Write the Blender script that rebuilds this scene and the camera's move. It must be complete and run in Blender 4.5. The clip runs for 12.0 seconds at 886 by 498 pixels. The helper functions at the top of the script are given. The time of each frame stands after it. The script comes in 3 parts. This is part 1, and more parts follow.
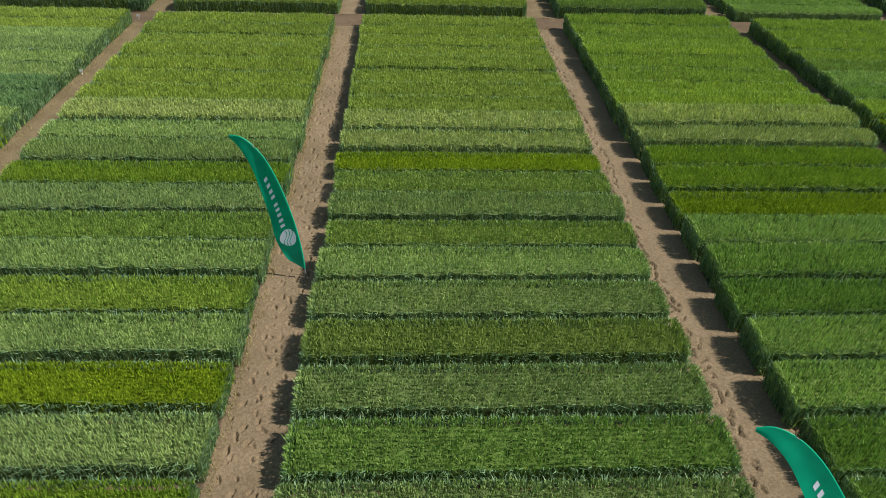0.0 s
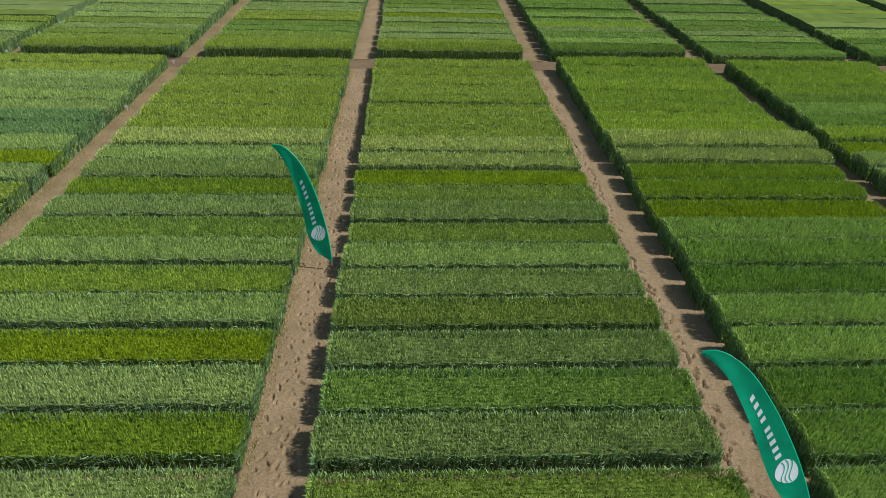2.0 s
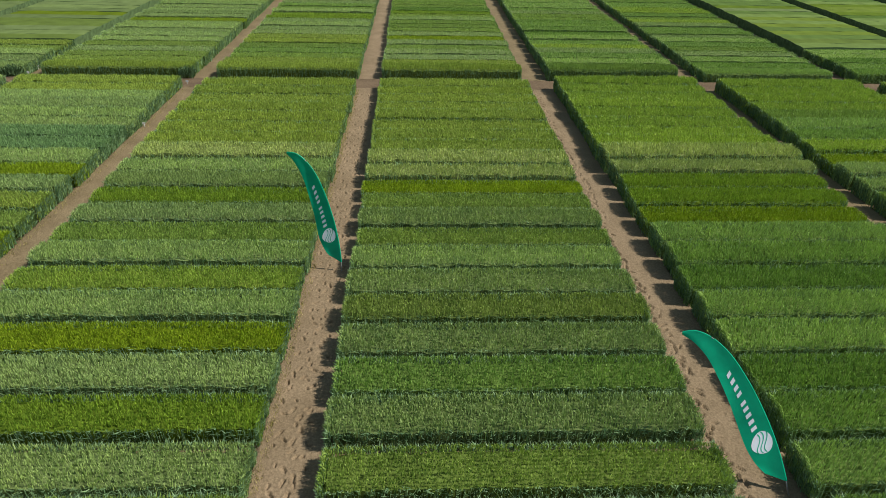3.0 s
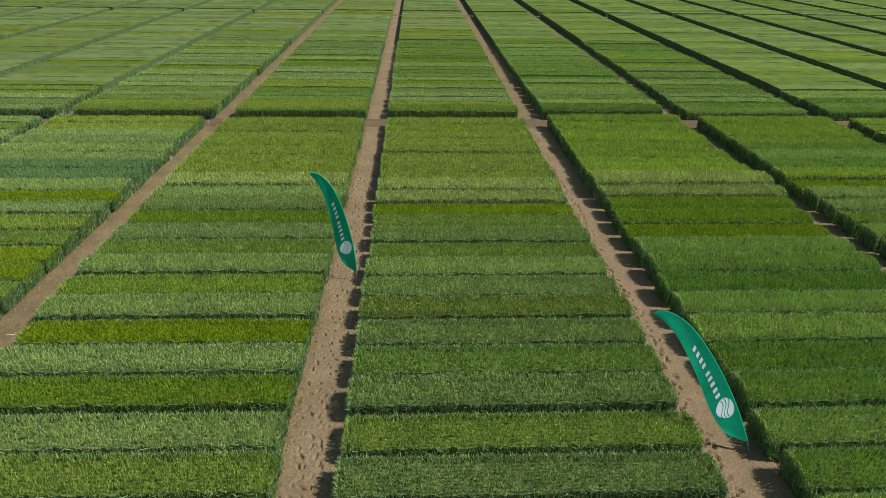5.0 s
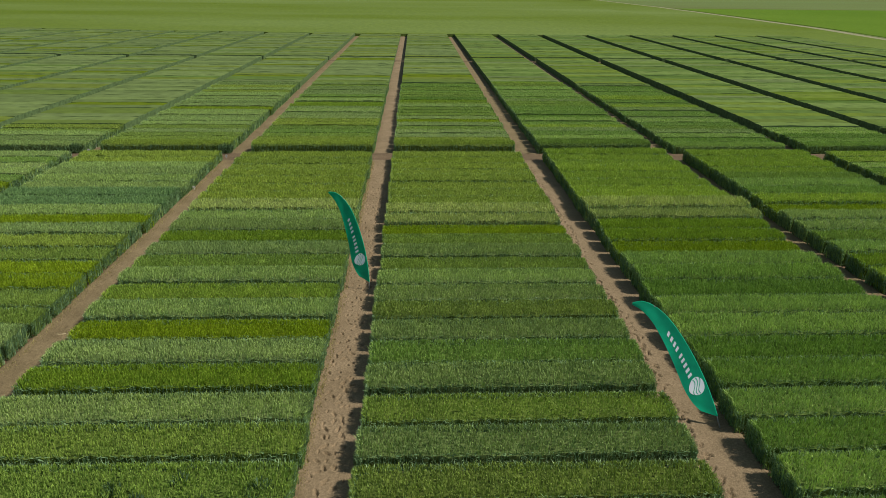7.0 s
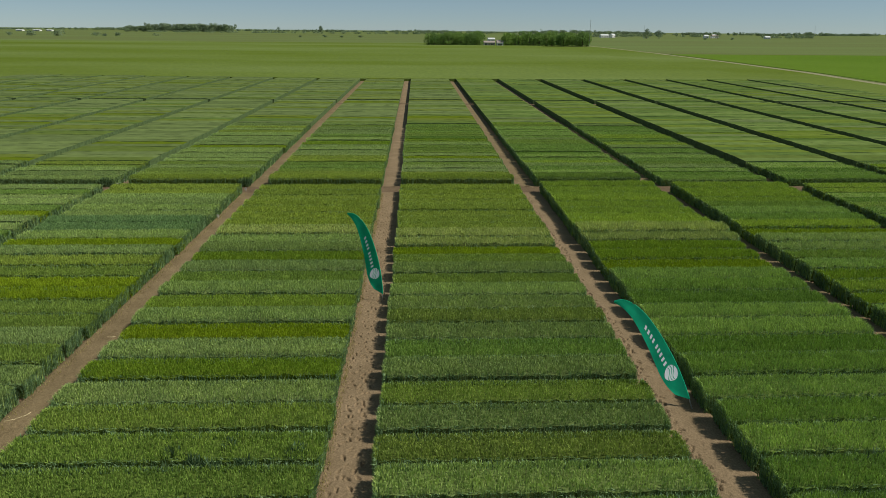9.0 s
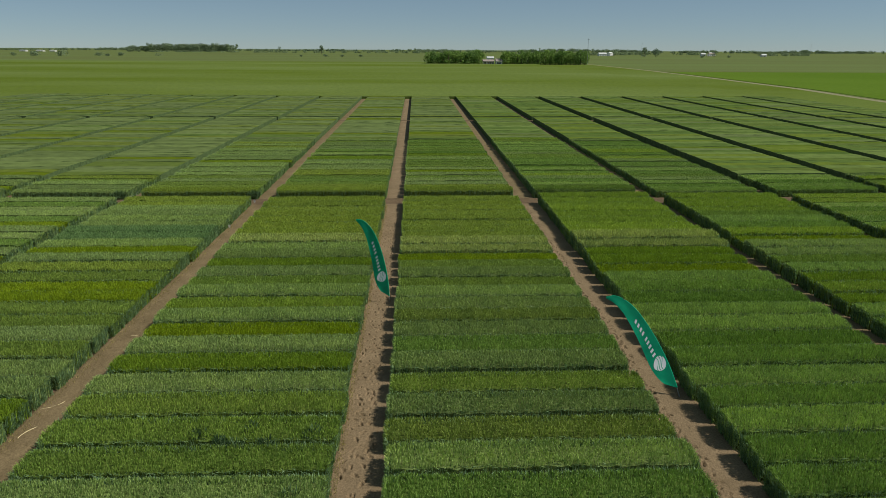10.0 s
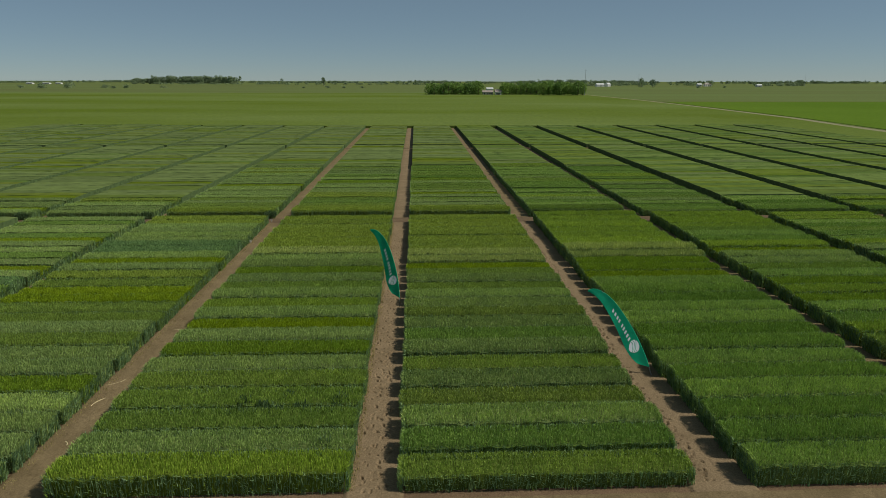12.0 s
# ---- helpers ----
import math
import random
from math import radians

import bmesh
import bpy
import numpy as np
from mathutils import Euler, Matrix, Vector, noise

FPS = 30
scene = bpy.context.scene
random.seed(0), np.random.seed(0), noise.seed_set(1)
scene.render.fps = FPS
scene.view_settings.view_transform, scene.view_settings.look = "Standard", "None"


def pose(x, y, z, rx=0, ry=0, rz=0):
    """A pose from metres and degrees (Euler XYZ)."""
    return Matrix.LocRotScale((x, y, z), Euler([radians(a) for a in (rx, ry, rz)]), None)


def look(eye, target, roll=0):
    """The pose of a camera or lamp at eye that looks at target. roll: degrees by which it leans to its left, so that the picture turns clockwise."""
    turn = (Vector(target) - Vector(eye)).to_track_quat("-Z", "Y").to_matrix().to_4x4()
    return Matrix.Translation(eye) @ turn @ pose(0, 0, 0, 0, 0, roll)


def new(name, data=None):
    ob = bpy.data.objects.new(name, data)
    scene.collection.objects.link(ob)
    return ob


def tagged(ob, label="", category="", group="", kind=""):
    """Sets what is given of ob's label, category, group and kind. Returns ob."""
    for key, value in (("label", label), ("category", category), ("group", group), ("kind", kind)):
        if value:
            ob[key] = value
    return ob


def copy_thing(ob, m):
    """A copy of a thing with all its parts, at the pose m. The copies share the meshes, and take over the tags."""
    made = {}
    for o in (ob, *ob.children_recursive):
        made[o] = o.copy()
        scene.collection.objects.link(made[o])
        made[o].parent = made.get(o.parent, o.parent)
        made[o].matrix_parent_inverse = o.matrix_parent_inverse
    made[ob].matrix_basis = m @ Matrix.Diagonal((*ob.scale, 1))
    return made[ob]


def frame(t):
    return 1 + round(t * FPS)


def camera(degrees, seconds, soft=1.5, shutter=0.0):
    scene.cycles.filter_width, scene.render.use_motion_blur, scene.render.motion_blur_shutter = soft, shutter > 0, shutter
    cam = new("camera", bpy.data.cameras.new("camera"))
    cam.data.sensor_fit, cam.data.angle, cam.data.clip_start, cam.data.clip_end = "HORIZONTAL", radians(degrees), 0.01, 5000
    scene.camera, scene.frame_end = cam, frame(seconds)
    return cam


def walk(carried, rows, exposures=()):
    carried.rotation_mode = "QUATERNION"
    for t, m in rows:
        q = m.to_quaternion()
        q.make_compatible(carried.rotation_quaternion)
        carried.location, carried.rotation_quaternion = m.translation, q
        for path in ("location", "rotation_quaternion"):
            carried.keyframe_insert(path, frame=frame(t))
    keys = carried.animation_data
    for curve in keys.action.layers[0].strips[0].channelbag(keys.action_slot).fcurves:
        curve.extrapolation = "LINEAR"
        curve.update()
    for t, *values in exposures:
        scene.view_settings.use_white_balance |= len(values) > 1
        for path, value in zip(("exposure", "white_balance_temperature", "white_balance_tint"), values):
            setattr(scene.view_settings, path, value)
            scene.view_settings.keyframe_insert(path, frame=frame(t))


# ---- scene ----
cam = camera(67.7, 12.0, 0.6)
EXPOSURES = [(0.0, 0.24, 6200, 10), (3.0, 0.22, 6250, 10), (5.5, 0.11, 6400, 9), (7.0, -0.01, 6500, 8), (9.0, -0.22, 6600, 7), (9.5, -0.27, 6600, 7), (12.0, -0.55, 6700, 6)]
PATH = [
    (0, (3.181, 3.911, 13.015), (3.282, 5.517, 11.828), 2.20),
    (0.5, (3.080, 2.726, 13.186), (3.176, 4.362, 12.040), 2.00),
    (1, (3.005, 1.853, 13.215), (3.098, 3.511, 12.100), 1.80),
    (1.5, (2.927, 1.015, 13.256), (3.018, 2.691, 12.168), 1.70),
    (2, (2.853, 0.127, 13.304), (2.945, 1.821, 12.246), 1.60),
    (2.5, (2.803, -0.726, 13.379), (2.890, 0.986, 12.349), 1.40),
    (3, (2.770, -1.589, 13.407), (2.855, 0.142, 12.409), 1.30),
    (5, (2.483, -4.864, 13.521), (2.566, -3.066, 12.649), 0.90),
    (5.5, (2.381, -5.647, 13.503), (2.466, -3.837, 12.660), 0.90),
    (6, (2.279, -6.432, 13.477), (2.364, -4.606, 12.665), 0.80),
    (6.5, (2.229, -7.237, 13.469), (2.313, -5.398, 12.686), 0.80),
    (7, (2.143, -8.141, 13.468), (2.227, -6.290, 12.717), 0.70),
    (9, (1.754, -11.952, 13.518), (1.834, -10.056, 12.886), 0.50),
    (9.5, (1.650, -12.926, 13.502), (1.731, -11.022, 12.895), 0.40),
    (10, (1.507, -14.044, 13.466), (1.587, -12.132, 12.884), 0.30),
    (10.5, (1.404, -15.157, 13.461), (1.484, -13.239, 12.900), 0.30),
    (11, (1.312, -16.383, 13.444), (1.390, -14.458, 12.907), 0.20),
    (11.5, (1.206, -17.588, 13.466), (1.284, -15.658, 12.948), 0.10),
    (12, (1.094, -18.901, 13.503), (1.173, -16.966, 13.006), 0.10),
]
walk(cam, [(t, look(eye, target, roll)) for t, eye, target, roll in PATH], EXPOSURES)
world = bpy.data.worlds.new("world")
scene.world = world
world.use_nodes = True
wn, wl = world.node_tree.nodes, world.node_tree.links
SUN_EL, SUN_ROT = 49.0, 100.0
sky = wn.new("ShaderNodeTexSky")
sky.sky_type, sky.sun_disc = "NISHITA", False
sky.sun_elevation, sky.sun_rotation = radians(SUN_EL), radians(SUN_ROT)
sky.altitude, sky.air_density, sky.dust_density, sky.ozone_density = 1500, 0.7, 0.1, 3.5
haze = wn.new("ShaderNodeMix")
haze.data_type = "RGBA"
haze.inputs[0].default_value = 0.55
haze.inputs[7].default_value = (2.25, 3.15, 3.62, 1)
wl.new(sky.outputs[0], haze.inputs[6])
wl.new(haze.outputs[2], wn["Background"].inputs[0])
wn["Background"].inputs[1].default_value = 0.10
sun_data = bpy.data.lights.new("sun", "SUN")
sun_data.energy, sun_data.angle, sun_data.color = 5.0, radians(0.53), (1.0, 0.95, 0.87)
sun = new("sun", sun_data)
_e, _r = radians(SUN_EL), radians(SUN_ROT)
sun.matrix_world = look((100 * math.cos(_e) * math.sin(_r), 100 * math.cos(_e) * math.cos(_r), 100 * math.sin(_e)), (0, 0, 0))

# ---- node helpers and materials ----


class Nodes:
    """A short way to wire a material."""

    def __init__(self, name, rough=0.7, spec=0.3):
        self.m = bpy.data.materials.new(name)
        self.m.use_nodes = True
        self.t = self.m.node_tree
        self.b = self.t.nodes["Principled BSDF"]
        self.b.inputs["Roughness"].default_value = rough
        self.b.inputs["Specular IOR Level"].default_value = spec

    def add(self, kind, **values):
        n = self.t.nodes.new(kind)
        for k, v in values.items():
            n.inputs[k].default_value = v
        return n

    def link(self, a, b):
        self.t.links.new(a, b)

    def noise(self, scale, detail=3.0, stretch=None, rough=0.55):
        tc = self.t.nodes.new("ShaderNodeNewGeometry")
        src = tc.outputs["Position"]
        if stretch:
            mp = self.add("ShaderNodeMapping", Scale=stretch)
            self.link(src, mp.inputs[0])
            src = mp.outputs[0]
        n = self.add("ShaderNodeTexNoise", Scale=scale, Detail=detail, Roughness=rough)
        self.link(src, n.inputs["Vector"])
        return n.outputs["Fac"]

    def ramp(self, fac, stops):
        r = self.t.nodes.new("ShaderNodeValToRGB")
        el = r.color_ramp.elements
        while len(el) < len(stops):
            el.new(0.5)
        for e, (p, c) in zip(el, stops):
            e.position, e.color = p, (*c, 1)
        self.link(fac, r.inputs[0])
        return r.outputs[0]

    def mix(self, fac, a, b, kind="MIX"):
        n = self.t.nodes.new("ShaderNodeMix")
        n.data_type, n.blend_type = "RGBA", kind
        for sock, v in ((n.inputs[0], fac), (n.inputs[6], a), (n.inputs[7], b)):
            if isinstance(v, (int, float)):
                sock.default_value = v
            elif isinstance(v, tuple):
                sock.default_value = (*v, 1)
            else:
                self.link(v, sock)
        return n.outputs[2]

    def colour(self, c):
        self.link(c, self.b.inputs["Base Color"])

    def bump(self, height, strength=0.5, dist=0.02):
        n = self.add("ShaderNodeBump", Strength=strength, Distance=dist)
        self.link(height, n.inputs["Height"])
        self.link(n.outputs[0], self.b.inputs["Normal"])


def scaled(c, k):
    return tuple(min(1.0, v * k) for v in c)


def plain(name, c, rough=0.6, spec=0.4, metal=0.0, vary=0.15, scale=6.0):
    n = Nodes(name, rough, spec)
    n.b.inputs["Metallic"].default_value = metal
    n.colour(n.ramp(n.noise(scale, 4.0), [(0.3, scaled(c, 1 - vary)), (0.7, scaled(c, 1 + vary))]))
    return n.m


def crop_material(name, c, tip=None, translucent=0.27, rough=0.6):
    """Cereal leaves: blade to blade variation, patches along the plot, light passing through the blades."""
    n = Nodes(name, rough, 0.22)
    tip = tip or scaled(c, 1.10)
    geo = n.t.nodes.new("ShaderNodeNewGeometry")
    blade = n.ramp(geo.outputs["Random Per Island"], [(0.0, scaled(c, 0.46)), (0.5, c), (1.0, tip)])
    patch = n.ramp(n.noise(1.1, 3.0), [(0.3, (0.8, 0.84, 0.85)), (0.7, (1.15, 1.12, 1.05))])
    info = n.t.nodes.new("ShaderNodeObjectInfo")
    plot = n.ramp(info.outputs["Random"], [(0.0, (0.9, 0.92, 0.95)), (1.0, (1.08, 1.06, 1.0))])
    col = n.mix(1.0, n.mix(1.0, blade, patch, "MULTIPLY"), plot, "MULTIPLY")
    n.colour(col)
    tr = n.t.nodes.new("ShaderNodeBsdfTranslucent")
    n.link(n.mix(1.0, col, (1.0, 1.05, 0.75), "MULTIPLY"), tr.inputs[0])
    ms = n.add("ShaderNodeMixShader", Fac=translucent)
    n.link(n.b.outputs[0], ms.inputs[1])
    n.link(tr.outputs[0], ms.inputs[2])
    n.link(ms.outputs[0], n.t.nodes["Material Output"].inputs[0])
    return n.m


# Dark sides of far plots, with the shade between plots put into the colour
SIDES = plain("shaded_plot_sides", (0.092, 0.140, 0.055), 0.9, 0.05, 0, 0.35, 3.0)
VARIETY = {
    # code: (colour of the leaves, height of the stand, words for the label)
    "p": ((0.382, 0.512, 0.158), 0.97, "pale green"),
    "g": ((0.350, 0.465, 0.154), 0.96, "pale grey-green"),
    "k": ((0.302, 0.408, 0.130), 0.94, "dull green"),
    "b": ((0.246, 0.335, 0.072), 0.89, "dark olive green"),
    "m": ((0.270, 0.395, 0.078), 0.93, "mid-green"),
    "o": ((0.288, 0.402, 0.080), 0.91, "olive green"),
    "d": ((0.208, 0.348, 0.062), 0.88, "dark green"),
    "v": ((0.282, 0.390, 0.018), 0.85, "vivid yellow-olive"),
    "y": ((0.336, 0.436, 0.072), 0.97, "yellow-green"),
    "f": ((0.430, 0.510, 0.155), 1.05, "pale yellow, feathery"),
    "t": ((0.208, 0.345, 0.125), 0.99, "blue-green"),
    "w": ((0.264, 0.392, 0.036), 0.90, "bright green"),
    "e": ((0.368, 0.520, 0.130), 0.94, "light fresh green"),
    "u": ((0.340, 0.470, 0.066), 0.97, "bright yellow-green"),
    "n": ((0.264, 0.410, 0.088), 0.92, "fresh green"),
}
CROP = {k: crop_material("crop_" + v[2].replace(" ", "_").replace(",", ""), v[0]) for k, v in VARIETY.items()}
# Crop colours cut to a third: shade among the leaves put into colour
SHADED_CROP = {k: plain("shaded_crop_" + v[2].replace(" ", "_").replace(",", ""), scaled(v[0], 0.33), 1.0, 0.05, 0, 0.16, 0.8) for k, v in VARIETY.items()}
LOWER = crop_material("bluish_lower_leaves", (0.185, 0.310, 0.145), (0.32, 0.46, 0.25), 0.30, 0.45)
WEED = crop_material("dark_weed_leaves", (0.085, 0.150, 0.062), (0.16, 0.25, 0.12), 0.2)


def soil_material(name, dark, light, crumbs=1.0):
    n = Nodes(name, 0.95, 0.15)
    big = n.ramp(n.noise(0.7, 4.0), [(0.3, dark), (0.7, light)])
    fine = n.ramp(n.noise(14.0, 5.0, rough=0.7), [(0.3, (0.60, 0.58, 0.56)), (0.7, (1.22, 1.21, 1.19))])
    n.colour(n.mix(1.0, big, fine, "MULTIPLY"))
    n.bump(n.noise(26.0, 6.0, rough=0.7), 0.9 * crumbs, 0.035)
    return n.m


SOIL = soil_material("trodden_soil", (0.205, 0.150, 0.088), (0.272, 0.200, 0.122))
SOIL_BROWN = soil_material("brown_soil", (0.162, 0.121, 0.064), (0.235, 0.177, 0.098))
SOIL_DARK = soil_material("dark_tilled_soil", (0.120, 0.083, 0.050), (0.170, 0.120, 0.072))
SOIL_BED = soil_material("crumbly_soil", (0.150, 0.100, 0.062), (0.205, 0.138, 0.086))


def field_material(name, a, b, scale, stretch, bump=0.4):
    n = Nodes(name, 1.0, 0.03)
    big = n.ramp(n.noise(scale, 4.0, stretch), [(0.32, a), (0.68, b)])
    fine = n.ramp(n.noise(0.9, 6.0, (1.0, 0.35, 1.0), 0.7), [(0.3, (0.82, 0.84, 0.84)), (0.7, (1.14, 1.12, 1.10))])
    n.colour(n.mix(1.0, big, fine, "MULTIPLY"))
    n.bump(n.noise(3.0, 6.0, rough=0.75), bump, 0.15)
    return n.m


FIELD = field_material("cereal_field", (0.090, 0.130, 0.007), (0.150, 0.198, 0.058), 0.006, (0.5, 1.4, 1.0))
FIELD_VIVID = field_material("vivid_cereal_field", (0.086, 0.152, 0.012), (0.104, 0.170, 0.018), 0.01, (1.0, 1.0, 1.0))
MEADOW = field_material("rough_meadow", (0.116, 0.132, 0.046), (0.130, 0.178, 0.056), 0.006, (0.25, 2.2, 1.0), 0.3)


def cloth_material(name, c):
    """Thin polyester: light from behind shows through."""
    n = Nodes(name, 0.45, 0.4)
    col = n.ramp(n.noise(3.0, 3.0), [(0.3, scaled(c, 0.9)), (0.7, scaled(c, 1.1))])
    n.colour(col)
    w = n.noise(220.0, 2.0)
    n.bump(w, 0.1, 0.002)
    tr = n.t.nodes.new("ShaderNodeBsdfTranslucent")
    n.link(col, tr.inputs[0])
    ms = n.add("ShaderNodeMixShader", Fac=0.45)
    n.link(n.b.outputs[0], ms.inputs[1])
    n.link(tr.outputs[0], ms.inputs[2])
    n.link(ms.outputs[0], n.t.nodes["Material Output"].inputs[0])
    return n.m


CLOTH = cloth_material("green_polyester", (0.010, 0.540, 0.300))
PRINT = plain("white_print", (0.97, 0.97, 1.0), 0.5, 0.4, 0, 0.03)
POLE = plain("grey_fibreglass", (0.30, 0.31, 0.30), 0.4, 0.5)
STEEL = plain("dull_steel", (0.35, 0.35, 0.35), 0.45, 0.5, 0.9)
STRAW = plain("dry_straw", (0.62, 0.52, 0.30), 0.7)
WHITE = plain("white_plaster", (0.72, 0.71, 0.68), 0.8, 0.2, 0, 0.08, 0.5)
ROOF = plain("weathered_roof", (0.32, 0.27, 0.24), 0.8, 0.2, 0, 0.2, 0.6)
ROOF_PALE = plain("pale_sheet_roof", (0.62, 0.63, 0.62), 0.5, 0.4, 0, 0.1, 0.4)
GLASS = plain("dark_window", (0.03, 0.04, 0.05), 0.1, 0.6)
DOOR = plain("brown_door", (0.10, 0.06, 0.04), 0.6)
BARK = plain("bark", (0.10, 0.075, 0.055), 0.9, 0.2, 0, 0.3, 3.0)


def leaf_material(name, c, low=0.6, high=1.4):
    n = Nodes(name, 0.6, 0.25)
    geo = n.t.nodes.new("ShaderNodeNewGeometry")
    leaf = n.ramp(geo.outputs["Random Per Island"], [(0.0, scaled(c, low)), (0.6, c), (1.0, scaled(c, high))])
    info = n.t.nodes.new("ShaderNodeObjectInfo")
    tree = n.ramp(info.outputs["Random"], [(0.0, (0.8, 0.85, 0.9)), (1.0, (1.2, 1.12, 1.0))])
    col = n.mix(1.0, leaf, tree, "MULTIPLY")
    n.colour(col)
    tr = n.t.nodes.new("ShaderNodeBsdfTranslucent")
    n.link(col, tr.inputs[0])
    ms = n.add("ShaderNodeMixShader", Fac=0.25)
    n.link(n.b.outputs[0], ms.inputs[1])
    n.link(tr.outputs[0], ms.inputs[2])
    n.link(ms.outputs[0], n.t.nodes["Material Output"].inputs[0])
    return n.m


LEAF = leaf_material("tree_leaves", (0.180, 0.300, 0.062))
# Paler, bluer leaves for distant trees: air haze is put into the colour
LEAF_HAZY = leaf_material("hazy_tree_leaves", (0.190, 0.262, 0.150), 0.75, 1.25)

# ---- mesh helpers ----


def mesh_from(name, verts, faces, mats, index=None, smooth=False):
    me = bpy.data.meshes.new(name)
    me.from_pydata(verts, [], faces)
    for m in mats if isinstance(mats, (list, tuple)) else [mats]:
        me.materials.append(m)
    if index is not None:
        me.polygons.foreach_set("material_index", index)
    if smooth:
        me.polygons.foreach_set("use_smooth", [True] * len(me.polygons))
    me.update()
    return me


def part(name, bm, material, parent, label=""):
    """Links a bmesh as one mesh object under a thing or a part."""
    me = bpy.data.meshes.new(name)
    bm.to_mesh(me)
    bm.free()
    me.materials.append(material)
    ob = new(name, me)
    ob.parent = parent
    if label:
        tagged(ob, label)
    return ob


def bm_box(x0, x1, y0, y1, z0, z1, bevel=0.0):
    bm = bmesh.new()
    bmesh.ops.create_cube(bm, size=1)
    for v in bm.verts:
        v.co = (x0 + (v.co.x + 0.5) * (x1 - x0), y0 + (v.co.y + 0.5) * (y1 - y0), z0 + (v.co.z + 0.5) * (z1 - z0))
    if bevel:
        bmesh.ops.bevel(bm, geom=bm.edges[:], offset=bevel, segments=2, affect="EDGES")
    return bm


def bm_tube(points, radii, sides=8):
    """A tapered tube along a line of points."""
    bm = bmesh.new()
    rings = []
    for i, p in enumerate(points):
        a, b = Vector(points[max(i - 1, 0)]), Vector(points[min(i + 1, len(points) - 1)])
        d = (b - a).normalized()
        u = d.orthogonal().normalized()
        w = d.cross(u)
        rings.append([bm.verts.new(Vector(p) + radii[i] * (math.cos(k * math.tau / sides) * u + math.sin(k * math.tau / sides) * w))
                      for k in range(sides)])
    for r0, r1 in zip(rings, rings[1:]):
        for k in range(sides):
            bm.faces.new((r0[k], r0[(k + 1) % sides], r1[(k + 1) % sides], r1[k]))
    bm.faces.new(rings[0][::-1])
    bm.faces.new(rings[-1])
    bmesh.ops.recalc_face_normals(bm, faces=bm.faces[:])
    return bm


def smooth_noise(x, y, cell, seed):
    """Smooth random heights between -1 and 1 over the plane."""
    g = np.random.default_rng(seed).uniform(-1, 1, (64, 64))
    u, v = np.asarray(x) / cell, np.asarray(y) / cell
    i, j = np.floor(u).astype(int), np.floor(v).astype(int)
    a, b = u - i, v - j
    a, b = a * a * (3 - 2 * a), b * b * (3 - 2 * b)
    at = lambda p, q: g[p % 64, q % 64]
    return (at(i, j) * (1 - a) + at(i + 1, j) * a) * (1 - b) + (at(i, j + 1) * (1 - a) + at(i + 1, j + 1) * a) * b


def grid_mesh(xs, ys, height):
    """Vertices and faces of a height field over the lines xs and ys."""
    X, Y = np.meshgrid(xs, ys, indexing="ij")
    V = np.stack([X, Y, height(X, Y)], -1).reshape(-1, 3)
    n, m = len(xs), len(ys)
    I = np.arange(n * m).reshape(n, m)
    F = np.stack([I[:-1, :-1], I[1:, :-1], I[1:, 1:], I[:-1, 1:]], -1).reshape(-1, 4)
    return V, F


# ---- the plan of the trial field ----
PITCH, FRONT, PLOTS = 1.66, 0.78, 26
ALLEY, BLOCK_2 = 43.95, 46.1
BLOCK_3 = BLOCK_2 + 41 * PITCH + 1.4


def column(i):
    """Left and right edge of column i."""
    near = {-2: (-23.55, -13.12), -1: (-11.28, -1.32), 0: (0.45, 10.50), 1: (12.52, 22.08), 2: (24.05, 33.75)}
    if i in near:
        return near[i]
    return (35.82 + 11.75 * (i - 3), 45.6 + 11.75 * (i - 3)) if i > 0 else (-35.2 + 11.8 * (i + 3), -24.8 + 11.8 * (i + 3))


def field_end(x):
    return 172.3 + 0.10 * max(0.0, -x - 24) + 0.05 * max(0.0, x - 38)


def track_x(y):
    return float(np.interp(y, [-60, 158, 224, 315, 425, 590, 760], [104, 128.8, 139.4, 147.2, 154.5, 158.5, 166]))


# ---- ground ----
def structure(name, me, label, category="ground"):
    return tagged(new(name, me), label, category, kind="structure")


V, F = grid_mesh(np.linspace(-4500, 4500, 41), np.linspace(-300, 4900, 41), lambda x, y: 0 * x)
structure("ground", mesh_from("ground", V.tolist(), F.tolist(), MEADOW), "flat rough green-brown meadow reaching the horizon")
V, F = grid_mesh(np.linspace(-107, 104.5, 60), np.linspace(-60, 186, 60), lambda x, y: 0 * x + 0.006)
structure("soil_bed", mesh_from("soil_bed", V.tolist(), F.tolist(), SOIL_BED), "brown crumbly soil under the trial plots", "soil")


